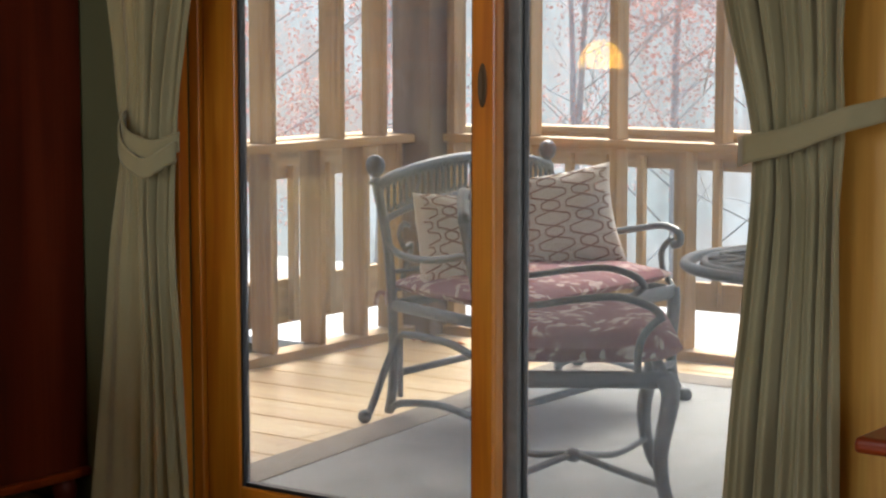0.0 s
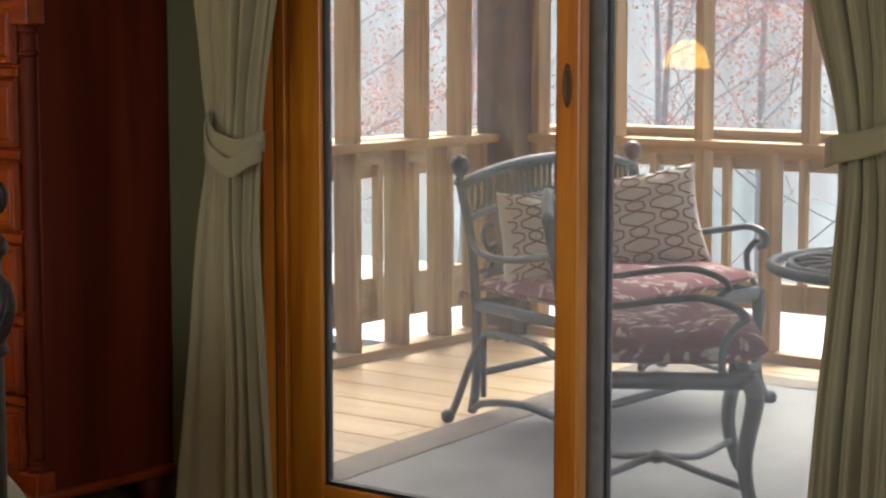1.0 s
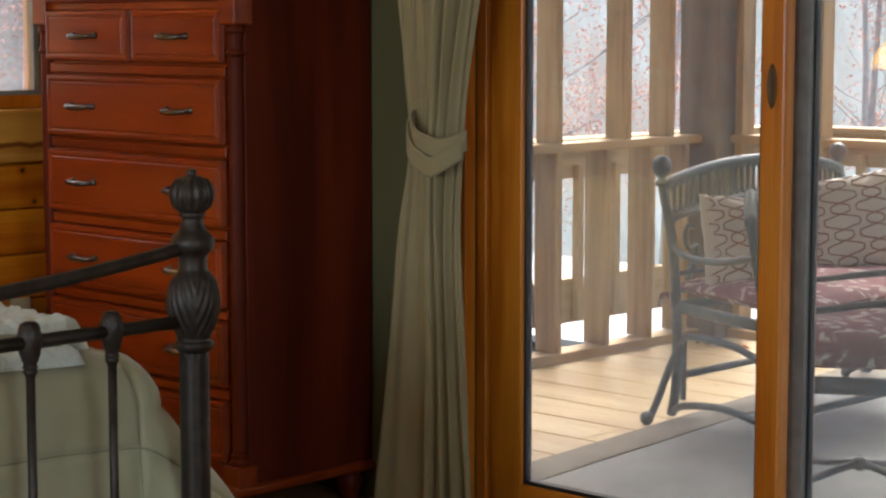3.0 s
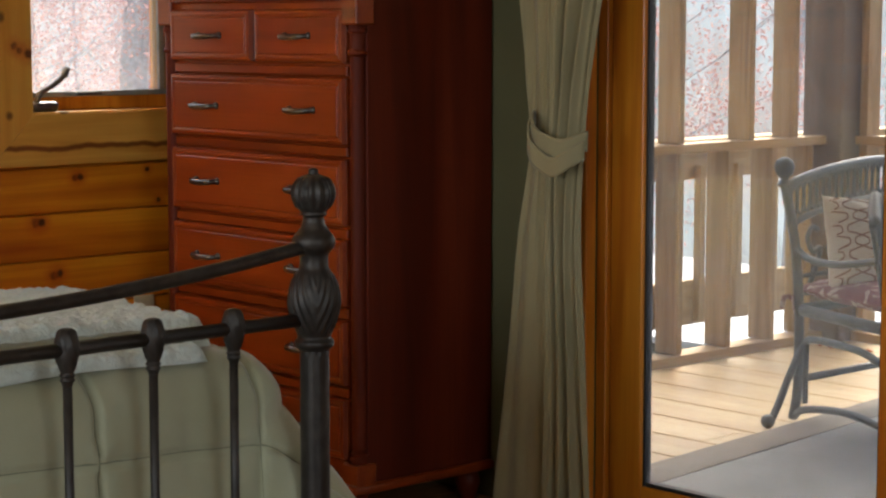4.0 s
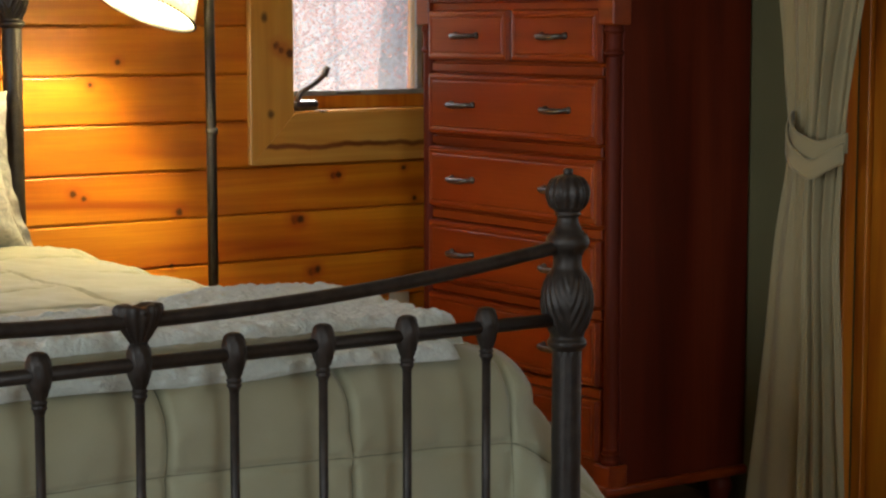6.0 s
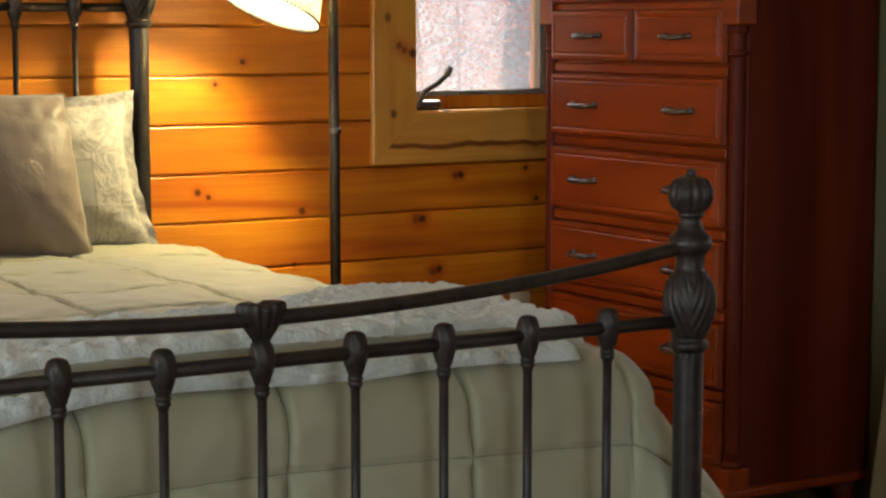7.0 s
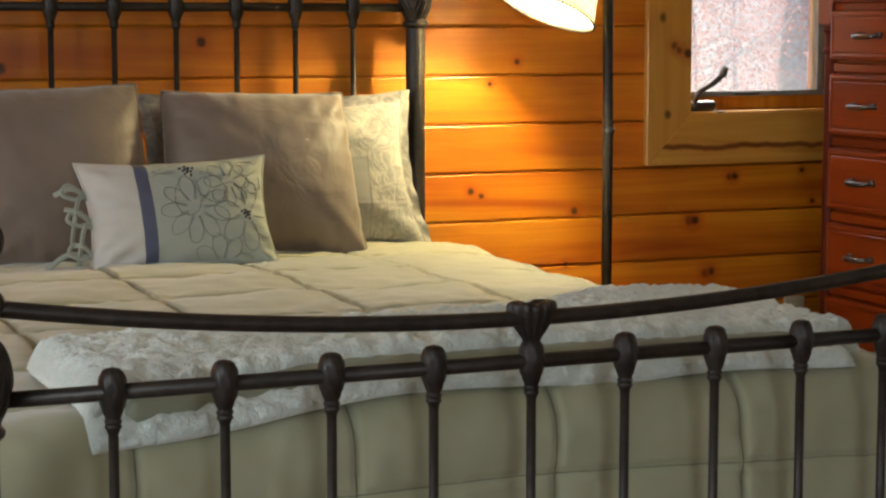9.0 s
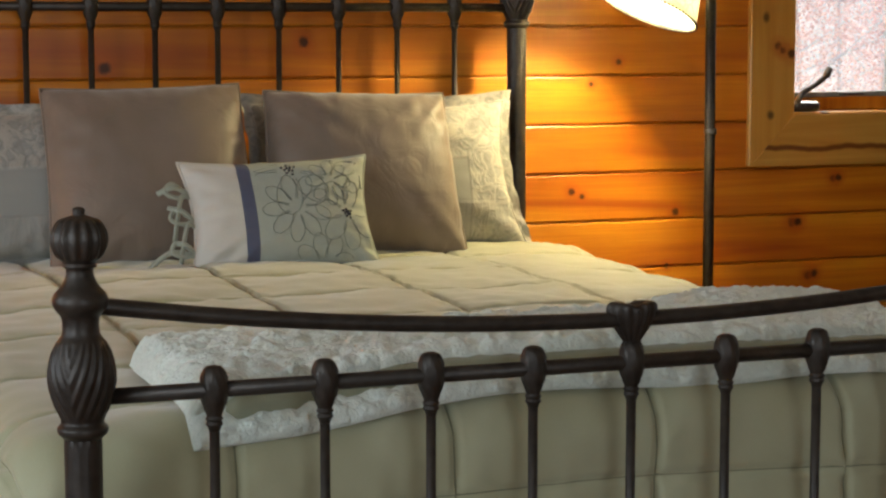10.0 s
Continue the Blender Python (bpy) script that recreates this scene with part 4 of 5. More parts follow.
flower(lumbar, 0.66, -0.12, 0.62, 7, 0.3)
flower(lumbar, 0.08, 0.72, 0.85, 7, 0.1)
flower(lumbar, 0.35, -1.0, 0.55, 8, 0.2, 0)
flower(lumbar, 0.95, 0.75, 0.6, 7, 0.5, 0)
flower(lumbar, 0.1, 0.0, 0.6, 9, 0.4, 0)
flower(lumbar, 0.5, 0.45, 0.45, 8, 0.0, 0)
for k, (v0, dx, dz) in enumerate(((0.45, -0.075, 0.0), (0.40, -0.05, -0.11), (0.0, -0.06, 0.03), (-0.1, -0.045, -0.09), (-0.55, -0.05, 0.02), (-0.6, -0.12, -0.035))):
    p0 = pillow_point(LW, LH, LT, -1, v0, -1, 21)
    pts = spline([p0, p0 + Vector((dx * 0.5, -0.02, dz * 0.2 + 0.012)), p0 + Vector((dx, -0.012, dz))], 6)
    part("ribbon_tie", tube(pts, 0.007, 6, flat=0.3), M_RIBBON, lumbar, smooth=True)
    if k % 2 == 0:
        loop = spline([p0, p0 + Vector((-0.04, -0.015, 0.022)), p0 + Vector((-0.058, -0.02, 0.0)), p0 + Vector((-0.03, -0.015, -0.012)), p0], 6)
        part("ribbon_bow", tube(loop, 0.006, 6, flat=0.3), M_RIBBON, lumbar, smooth=True)


# ---- lamps ----
def shade_mat(name, col, trans=0.6):
    k = Mat(name, 0.8)
    v = k.coords()
    n = k.noise(v, 60, 3.0)
    vo = k.node("ShaderNodeTexVoronoi", {"Vector": v, "Scale": 22.0}, feature="DISTANCE_TO_EDGE").outputs["Distance"]
    c = k.mix(k.val(vo, 0.5, 0.0, 0.02, 0.08), col, tuple(x * 0.5 for x in col))
    c = k.mix(k.val(n, 0, 0.3, 0.3, 0.7), c, tuple(x * 0.75 for x in col))
    d = k.node("ShaderNodeBsdfDiffuse", {"Color": c})
    t = k.node("ShaderNodeBsdfTranslucent", {"Color": c})
    mx = k.node("ShaderNodeMixShader", {0: trans, 1: d.outputs[0], 2: t.outputs[0]})
    k.t.links.new(mx.outputs[0], k.t.nodes["Material Output"].inputs["Surface"])
    return k.m


M_SHADE = shade_mat("lace_shade", (0.9, 0.86, 0.76), 0.35)
LX, LY = -4.70, 2.543
floor_lamp = thing("floor_lamp", "lit floor lamp with lace shade and dark pole", "floor lamp", (LX, LY, 0))
part("base", lathe(smooth_profile([(0.13, 0.0), (0.135, 0.012), (0.12, 0.024), (0.05, 0.036), (0.022, 0.05), (0.016, 0.08)], 4), n=32), M_IRON, floor_lamp, smooth=True)
pole = part("pole", tube([(0, 0, 0.04), (0, -0.002, 1.0), (0, -0.006, 1.60)], 0.0142, 16), M_IRON, floor_lamp, smooth=True)
part("pole_joint", lathe([(0.0155, 0.992), (0.017, 0.996), (0.017, 1.004), (0.0155, 1.008)], n=20), M_PULL, pole, "small brass pole joint", smooth=True)
axis = Vector((0.06, -0.44, -0.93)).normalized()
mouth = Vector((0.08, -0.23, 1.321))
top = mouth - axis * 0.19
part("arm", tube(spline([(0, -0.006, 1.58), (0.0, -0.02, 1.66), (0.05, -0.09, 1.68), tuple(top - axis * 0.09), tuple(top + axis * 0.02)], 8), 0.009, 10), M_IRON, floor_lamp, smooth=True)
rot = Vector((0, 0, -1)).rotation_difference(axis).to_matrix()


def turned(bm, at):
    bmesh.ops.rotate(bm, cent=(0, 0, 0), matrix=rot, verts=bm.verts)
    bmesh.ops.translate(bm, vec=at, verts=bm.verts)
    return bm


bm = grid(48, 8, lambda u, v: ((0.132 - 0.045 * v) * math.cos(2 * math.pi * u), (0.132 - 0.045 * v) * math.sin(2 * math.pi * u), 0.19 * v))
bmesh.ops.remove_doubles(bm, verts=bm.verts, dist=1e-5)
shade = part("shade", turned(bm, mouth), M_SHADE, floor_lamp, "glowing cream lace lamp shade", smooth=True)
shade.modifiers.new("thickness", "SOLIDIFY").thickness = 0.002
bm = bmesh.new()
for i in range(72):
    a = 2 * math.pi * i / 72
    ball((0.1335 * math.cos(a), 0.1335 * math.sin(a), 0.001), 0.0032, bm, 6)
part("bead_trim", turned(bm, mouth), M_IRON, shade)
M_BULB = glow("lit_bulb", (1.0, 0.82, 0.5), 4.0)
bulb = part("bulb", ball(mouth - axis * 0.105, 0.03), M_BULB, floor_lamp, "lit frosted bulb", smooth=True)
bulb.visible_shadow = False
lamp("floor_lamp_light", "POINT", Matrix.Translation(Vector((LX, LY, 0)) + mouth - axis * 0.105), 11.3, (1.0, 0.835, 0.42), soft=0.03)

# Side table whose corner stands by the curtain.
side_table = thing("side_table", "small reddish cherry side table by the curtain", "side table", (-1.09, 3.24, 0))
part("top_board", box((-0.237, -0.24, 0.578), (0.237, 0.24, 0.606), 0.01, 3), M_CHERRY_X, side_table)
part("body", box((-0.192, -0.2, 0.2), (0.192, 0.2, 0.578), 0.004), M_CHERRY_X, side_table)
for x in (-0.17, 0.17):
    for y in (-0.18, 0.18):
        part("leg", box((x - 0.02, y - 0.02, 0), (x + 0.02, y + 0.02, 0.2), 0.004), M_CHERRY_SHADED, side_table)

# Bedside table with a leaded-glass lamp, on the far side of the bed; it shows in the door glass.
night_stand = thing("night_stand", "small cherry night stand beside the bed", "night stand", (-4.68, -0.2, 0))
part("top_board", box((-0.25, -0.25, 0.66), (0.25, 0.25, 0.69), 0.008, 2), M_CHERRY_X, night_stand)
part("body", box((-0.22, -0.22, 0.12), (0.22, 0.22, 0.66), 0.004), M_CHERRY_SHADED, night_stand)
for x in (-0.19, 0.19):
    for y in (-0.19, 0.19):
        part("leg", box((x - 0.02, y - 0.02, 0), (x + 0.02, y + 0.02, 0.12), 0.004), M_CHERRY_SHADED, night_stand)
for z in (0.2, 0.43):
    part("drawer", box((0.22, -0.19, z), (0.235, 0.19, z + 0.2), 0.005), M_CHERRY_X, night_stand)
kt = Mat("amber_leaded_glass", 0.3)
vo = kt.node("ShaderNodeTexVoronoi", {"Vector": kt.coords(), "Scale": 28.0}, feature="DISTANCE_TO_EDGE").outputs["Distance"]
cell = kt.node("ShaderNodeTexVoronoi", {"Vector": kt.coords(), "Scale": 28.0}).outputs["Color"]
ca = kt.mix(kt.node("ShaderNodeSeparateColor", {0: cell}).outputs[0], (1.0, 0.30, 0.02), (1.0, 0.62, 0.10))
ca = kt.mix(kt.val(vo, 1.0, 0.0, 0.03, 0.07), ca, (0.02, 0.01, 0.005))
kt.color(ca)
kt.link(ca, "Emission Color")
kt.b.inputs["Emission Strength"].default_value = 3.5
table_lamp = thing("table_lamp", "lit amber leaded-glass table lamp on the night stand", "table lamp", (-4.74, -0.23, 0.69))
part("base", lathe(smooth_profile([(0.07, 0), (0.072, 0.01), (0.04, 0.025), (0.018, 0.05), (0.014, 0.2), (0.02, 0.26), (0.01, 0.3), (0.008, 0.5)], 4), n=24), M_IRON, table_lamp, smooth=True)
dome = part("shade", grid(48, 12, lambda u, v: (0.105 * math.cos(v * 1.45) * math.cos(6.2832 * u), 0.105 * math.cos(v * 1.45) * math.sin(6.2832 * u), 0.40 + 0.13 * math.sin(v * 1.45))), kt.m, table_lamp, "amber leaded-glass dome shade", smooth=True)
lamp("table_lamp_light", "POINT", Matrix.Translation((-4.74, -0.23, 1.13)), 0.6, (1.0, 0.55, 0.2), soft=0.05)


# ---- screened porch ----
PX, PY = -5.05, 6.9
porch_floor = thing("porch_floor", "honey-coloured plank porch floor", "porch floor", (0, 0, 0), kind="structure")
part("sub_floor", box((PX - 0.15, 3.87, -0.25), (2.4, PY + 0.1, -0.078)), M_POST, porch_floor)
porch_roof = slab("porch_roof", (PX - 0.12, 3.87, 2.42), (2.6, PY + 0.12, 2.52), M_STUD_X, "boarded wooden porch roof", "roof")
slab("house_wall", (XW - 0.2, 3.86, -0.25), (-3.46, 3.90, 2.42), M_STUD_X, "stained board outer wall of the house", "wall")
slab("house_wall", (-1.6, 3.86, -0.25), (2.4, 3.90, 2.42), M_STUD_X, "stained board outer wall of the house", "wall")
porch_frame = thing("porch_frame", "weathered pine frame of the screened porch", "porch frame", kind="structure")


def stud_y(y, z0, z1):
    part("stud", box((PX - 0.113, y - 0.034, z0), (PX, y, z1), 0.003), M_STUD_Z, porch_frame)


def stud_x(x, z0, z1):
    part("stud", box((x, PY, z0), (x + 0.04, PY + 0.09, z1), 0.003), M_STUD_Z, porch_frame)


for y in (4.3, 4.6, 4.9, 5.2, 5.52, 5.90, 6.20, 6.48, 6.72):
    stud_y(y, -0.008, 0.785)
for y in (4.3, 4.75, 5.2, 5.52, 5.90, 6.33, 6.615):
    stud_y(y, 0.823, 2.34)
for x in (-4.95, -4.55, -4.142, -3.821, -3.5, -3.0, -2.5, -2.0, -1.5):
    stud_x(x, -0.008, 0.785)
for x in (-4.95, -4.56, -4.142, -3.663, -3.2, -2.7, -2.2, -1.7):
    stud_x(x, 0.823, 2.34)
for z0, z1 in ((-0.05, -0.01), (0.786, 0.822), (2.34, 2.42)):
    part("plate", box((PX - 0.1, 3.9, z0), (PX + 0.006, PY - 0.07, z1), 0.003), M_STUD_Y, porch_frame)
    part("plate", box((PX + 0.07, PY - 0.006, z0), (2.0, PY + 0.1, z1), 0.003), M_STUD_X, porch_frame)
part("corner_post", box((PX - 0.12, PY - 0.10, -0.05), (PX + 0.085, PY + 0.11, 2.42), 0.006), M_POST, porch_frame, "dark weathered corner post")

# Outer railing of the open deck.
deck_rail = thing("deck_railing", "weathered wooden railing round the outer deck", "railing", kind="structure")
OX, OY = -5.75, 8.3
part("top_board", box((OX - 0.04, 4.0, 0.60), (OX, OY, 0.74), 0.004), M_STUD_Y, deck_rail)
part("cap", box((OX - 0.11, 4.0, 0.74), (OX + 0.04, OY + 0.1, 0.78), 0.005), M_STUD_Y, deck_rail)
part("low_board", box((OX - 0.04, 4.0, -0.055), (OX, OY, 0.147), 0.004), M_STUD_Y, deck_rail)
part("top_board", box((OX, OY, 0.60), (2.0, OY + 0.04, 0.755), 0.004), M_STUD_X, deck_rail)
part("cap", box((OX + 0.04, OY - 0.05, 0.755), (2.0, OY + 0.1, 0.79), 0.005), M_STUD_X, deck_rail)
part("low_board", box((OX, OY, -0.07), (2.0, OY + 0.04, 0.066), 0.004), M_STUD_X, deck_rail)
bal = part("baluster", box((-0.019, -0.019, -0.04), (0.019, 0.019, 0.66), 0.002), M_STUD_Z, deck_rail)
bal.location = (OX + 0.022, 4.2, 0)
y = 4.2
while y < OY - 0.25:
    y += 0.26
    b = new("baluster", bal.data)
    b.parent, b.location = deck_rail, (OX + 0.022, y, 0)
x = OX + 0.15
while x < 1.8:
    b = new("baluster", bal.data)
    b.parent, b.location = deck_rail, (x, OY - 0.022, 0)
    x += 0.205

# ---- porch furniture ----
kc = Mat("burgundy_leaf_cushion", 0.85, spec=0.2)
cv = kc.coords()
warp = kc.node("ShaderNodeTexNoise", {"Vector": cv, "Scale": 7.0, "Detail": 1.0}).outputs["Color"]
vv = kc.node("ShaderNodeVectorMath", {0: cv, 1: kc.node("ShaderNodeVectorMath", {0: warp, "Scale": 0.12}, operation="SCALE").outputs[0]}, operation="ADD").outputs[0]
m1 = kc.node("ShaderNodeMapping", {"Vector": vv, "Rotation": (0.5, 0.3, 0.7), "Scale": (14.0, 38.0, 14.0)}).outputs[0]
leaf1 = kc.node("ShaderNodeTexVoronoi", {"Vector": m1, "Scale": 1.0, "Randomness": 0.9}).outputs["Distance"]
m2 = kc.node("ShaderNodeMapping", {"Vector": vv, "Rotation": (0.2, -0.4, -0.8), "Scale": (36.0, 13.0, 14.0)}).outputs[0]
leaf2 = kc.node("ShaderNodeTexVoronoi", {"Vector": m2, "Scale": 1.0, "Randomness": 0.9}).outputs["Distance"]
lf = kc.math("MINIMUM", leaf1, leaf2)
mask = kc.val(kc.noise(cv, 9, 1.0), 0.0, 1.0, 0.38, 0.46)
lmask = kc.math("MULTIPLY", kc.val(lf, 0.9, 0.0, 0.30, 0.38), mask)
wine = kc.mix(kc.val(kc.noise(cv, 4, 2.0), 0, 1, 0.3, 0.7), (0.17, 0.06, 0.07), (0.23, 0.095, 0.11))
kc.color(kc.mix(lmask, wine, (0.46, 0.36, 0.33)))
kc.bump(kc.noise(cv, 500, 2.0), 0.2, 0.001)
M_WINE = kc.m

M_LINEN = cloth("cream_linen", (0.56, 0.50, 0.42), (0.64, 0.58, 0.5), 500)
M_LATTICE = cloth("brown_print", (0.20, 0.095, 0.075), (0.24, 0.12, 0.09), 500)


def scroll_foot(points, r0, r1):
    return tube(spline(points, 7), lambda t: r0 + (r1 - r0) * t, 10)


def loveseat():
    """Cast patio loveseat. a runs from back to front, b along the seat."""
    root = thing("loveseat", "blue-grey cast metal patio loveseat with scrolled back", "loveseat")
    O, e, w = Vector((-4.12, 5.33, -0.05)), Vector((0.74, -0.27, 0)), Vector((0.0, 1.085, 0))

    def P(a, b, z):
        return O + e * a + w * b + Vector((0, 0, z))

    for b in (0.0, 1.0):
        s = -1 if b == 0 else 1
        part("back_post", tube(spline([P(0.0, b, 0.80), P(0.03, b, 0.74), P(0.09, b, 0.6), P(0.12, b, 0.45), P(0.13, b, 0.36), P(0.135, b, 0.22), P(0.12, b - s * 0.005, 0.1), P(0.09, b - s * 0.005, 0.016)], 6), 0.017, 12), M_PATIO, root, smooth=True)
        bm = lathe(smooth_profile([(0.018, 0.79), (0.024, 0.80), (0.016, 0.812), (0.014, 0.82), (0.026, 0.833), (0.034, 0.857), (0.028, 0.88), (0.012, 0.892), (0.002, 0.894)], 4), P(-0.005, b, 0), 20)
        part("finial", bm, M_PATIO, root, smooth=True)
        part("scroll_foot", ball(P(0.10, b + s * 0.125, 0.024), 0.024), M_PATIO, root, smooth=True)
        front = part("front_leg", tube(spline([P(0.93, b, 0.40), P(0.945, b, 0.34), P(0.93, b, 0.2), P(0.95, b, 0.08), P(1.02, b, 0.018)], 7), lambda t: 0.028 - 0.014 * t, 12), M_PATIO, root, smooth=True)
        part("scroll_foot", ball(P(1.03, b, 0.026), 0.026), M_PATIO, front, smooth=True)
        part("arm", tube(spline([P(0.085, b, 0.60), P(0.2, b, 0.565), P(0.42, b, 0.565), P(0.7, b, 0.60), P(0.86, b, 0.62), P(0.97, b, 0.605), P(0.985, b, 0.57), P(0.94, b, 0.555)], 7), lambda t: 0.0125 + 0.008 * max(0, t - 0.6), 12), M_PATIO, root, smooth=True)
        part("arm_support", tube(spline([P(0.93, b, 0.58), P(0.86, b, 0.53), P(0.87, b, 0.46), P(0.93, b, 0.41)], 6), 0.011, 10), M_PATIO, root, smooth=True)
        part("side_rail", tube([P(0.12, b, 0.39), P(0.93, b, 0.39)], 0.02, 10, flat=0.6), M_PATIO, root, smooth=True)
        part("base_arch", tube(spline([P(0.09, b - s * 0.01, 0.02), P(0.2, b, 0.06), P(0.5, b, 0.09), P(0.8, b, 0.075), P(0.93, b, 0.06)], 6), 0.013, 10), M_PATIO, root, smooth=True)
        part("upper_arch", tube(spline([P(0.105, b + s * 0.118, 0.02), P(0.11, b + s * 0.085, 0.07), P(0.13, b + s * 0.03, 0.19), P(0.18, b, 0.275), P(0.26, b, 0.30), P(0.6, b, 0.30), P(0.9, b, 0.24)], 6), 0.013, 10), M_PATIO, root, smooth=True)
        part("strut", tube([P(0.19, b, 0.08), P(0.19, b, 0.285)], 0.01, 8), M_PATIO, root, smooth=True)
    part("front_rail", tube([P(0.94, 0.0, 0.39), P(0.94, 1.0, 0.39)], 0.026, 10, flat=0.6), M_PATIO, root, smooth=True)
    part("back_rail", tube([P(0.13, 0.0, 0.39), P(0.13, 1.0, 0.39)], 0.018, 10), M_PATIO, root, smooth=True)
    part("stretcher", tube([P(0.95, 0.0, 0.13), P(0.95, 1.0, 0.13)], 0.013, 10), M_PATIO, root, smooth=True)
    part("stretcher", tube([P(0.12, 0.0, 0.15), P(0.12, 1.0, 0.15)], 0.013, 10), M_PATIO, root, smooth=True)

    def crest(b):
        return 0.785 + 0.075 * (math.sin(math.pi * b) ** 0.6)

    for off, r in ((0.0, 0.018), (-0.125, 0.012)):
        part("crest_rail", tube([P(0.015 - off * 0.3, b / 30, crest(b / 30) + off) for b in range(31)], r, 12), M_PATIO, root, smooth=True)
    n = 30
    for i in range(n):
        b = (i + 0.8) / (n + 0.6)
        c = crest(b) - 0.062
        ring = [P(0.032, b, c) + w * (0.018 * math.cos(q * math.pi / 8)) + Vector((0, 0, 0.052 * math.sin(q * math.pi / 8))) for q in range(16)]
        part("lace_ring", tube(ring, 0.0062, 6, closed=True), M_PATIO, root, smooth=True)
    for k in range(4):
        b0 = 0.14 + 0.24 * k
        for m in (-1, 1):
            pts = [P(0.075, b0 + m * 0.02, 0.645), P(0.08, b0 + m * 0.05, 0.655), P(0.085, b0 + m * 0.075, 0.62), P(0.095, b0 + m * 0.055, 0.575), P(0.1, b0 + m * 0.02, 0.585), P(0.105, b0 + m * 0.04, 0.53), P(0.115, b0 + m * 0.08, 0.47)]
            part("scroll", tube(spline(pts, 6), 0.009, 8), M_PATIO, root, smooth=True)
    for z in (0.44, 0.5):
        part("slat", tube([P(0.12, 0.0, z), P(0.12, 1.0, z)], 0.008, 8), M_PATIO, root, smooth=True)

    cush = thing("seat_cushion", "burgundy leaf-print cushion on the patio loveseat", "cushion")

    def cf(u, v, s):
        a, b = 2 * u - 1, 2 * v - 1
        ed = max(0, 1 - abs(a) ** 4) ** 0.4 * max(0, 1 - abs(b) ** 5) ** 0.4
        p = P(0.52 + 0.435 * a, 0.5 + 0.485 * b, 0.455)
        tuft = 0.008 * math.cos(5 * a) * math.cos(7 * b)
        return p + Vector((0, 0, s * 0.042 * ed + (tuft + 0.008 * noise.noise((a * 2, b * 3, 0))) * ed * (s > 0)))
    part("top_cover", grid(30, 50, lambda u, v: cf(u, v, 1)), M_WINE, cush, smooth=True)
    part("under_cover", grid(30, 50, lambda u, v: cf(u, v, -1)), M_WINE, cush, smooth=True)
    for k in range(2):
        p = P(0.1, 0.0, 0.42)
        part("tie", tube(spline([p, p + Vector((-0.02 + 0.03 * k, -0.03, 0.01)), p + Vector((-0.03 + 0.05 * k, -0.035, -0.03))], 5), 0.009, 6, flat=0.4), M_WINE, cush, smooth=True)
    return P


LP = loveseat()


def lattice_pillow(name, at, turn, lean, roll, w, h, t, seed, label):
    """A linen pillow with an interlaced printed trellis."""
    root = thing(name, label, "pillow")
    root.matrix_world = pose(*at, 0, 0, turn) @ pose(0, 0, 0, lean, 0, 0) @ pose(0, 0, 0, 0, roll, 0) @ pose(0, 0, h * 0.46)
    for side, nm in ((-1, "front"), (1, "back")):
        part(nm, grid(36, 36, lambda u, v, s=side: pillow_point(w, h, t, 2 * u - 1, 2 * v - 1, s, seed, 0.09)), M_LINEN, root, smooth=True)

    def on(u, v, s):
        return pillow_point(w, h, t, u, v, s, seed, 0.09) + Vector((0, s * 0.0012, 0))

    # Wavy strands that cross each other, as in an ogee trellis.
    for s in (-1, 1):
        for k in range(-1, 6):
            for m in (-1, 1):
                run = []
                for i in range(61):
                    v = -0.96 + 1.92 * i / 60
                    q = (v * 2.0 + (0.5 if k % 2 else 0.0)) % 1.0
                    tri = abs(2 * q - 1) * 2 - 1
                    zig = max(-0.62, min(0.62, tri * 1.15))
                    u = -0.96 + 0.48 * k + m * 0.31 * zig + 0.06 * m
                    if abs(u) < 0.965:
                        run.append(on(u, v, s))
                    else:
                        if len(run) > 2:
                            part("print_line", tube(run, 0.0032, 5, flat=1.0), M_LATTICE, root)
                        run = []
                if len(run) > 2:
                    part("print_line", tube(run, 0.0032, 5, flat=1.0), M_LATTICE, root)
    return root


lattice_pillow("throw_pillow", LP(0.44, 0.72, 0.45), 36, -20, -9, 0.50, 0.395, 0.15, 31, "cream pillow with brown trellis print on the loveseat")
lattice_pillow("throw_pillow", LP(0.40, 0.215, 0.44), 58, -20, 3, 0.35, 0.355, 0.22, 37, "cream pillow with brown trellis print on the loveseat")


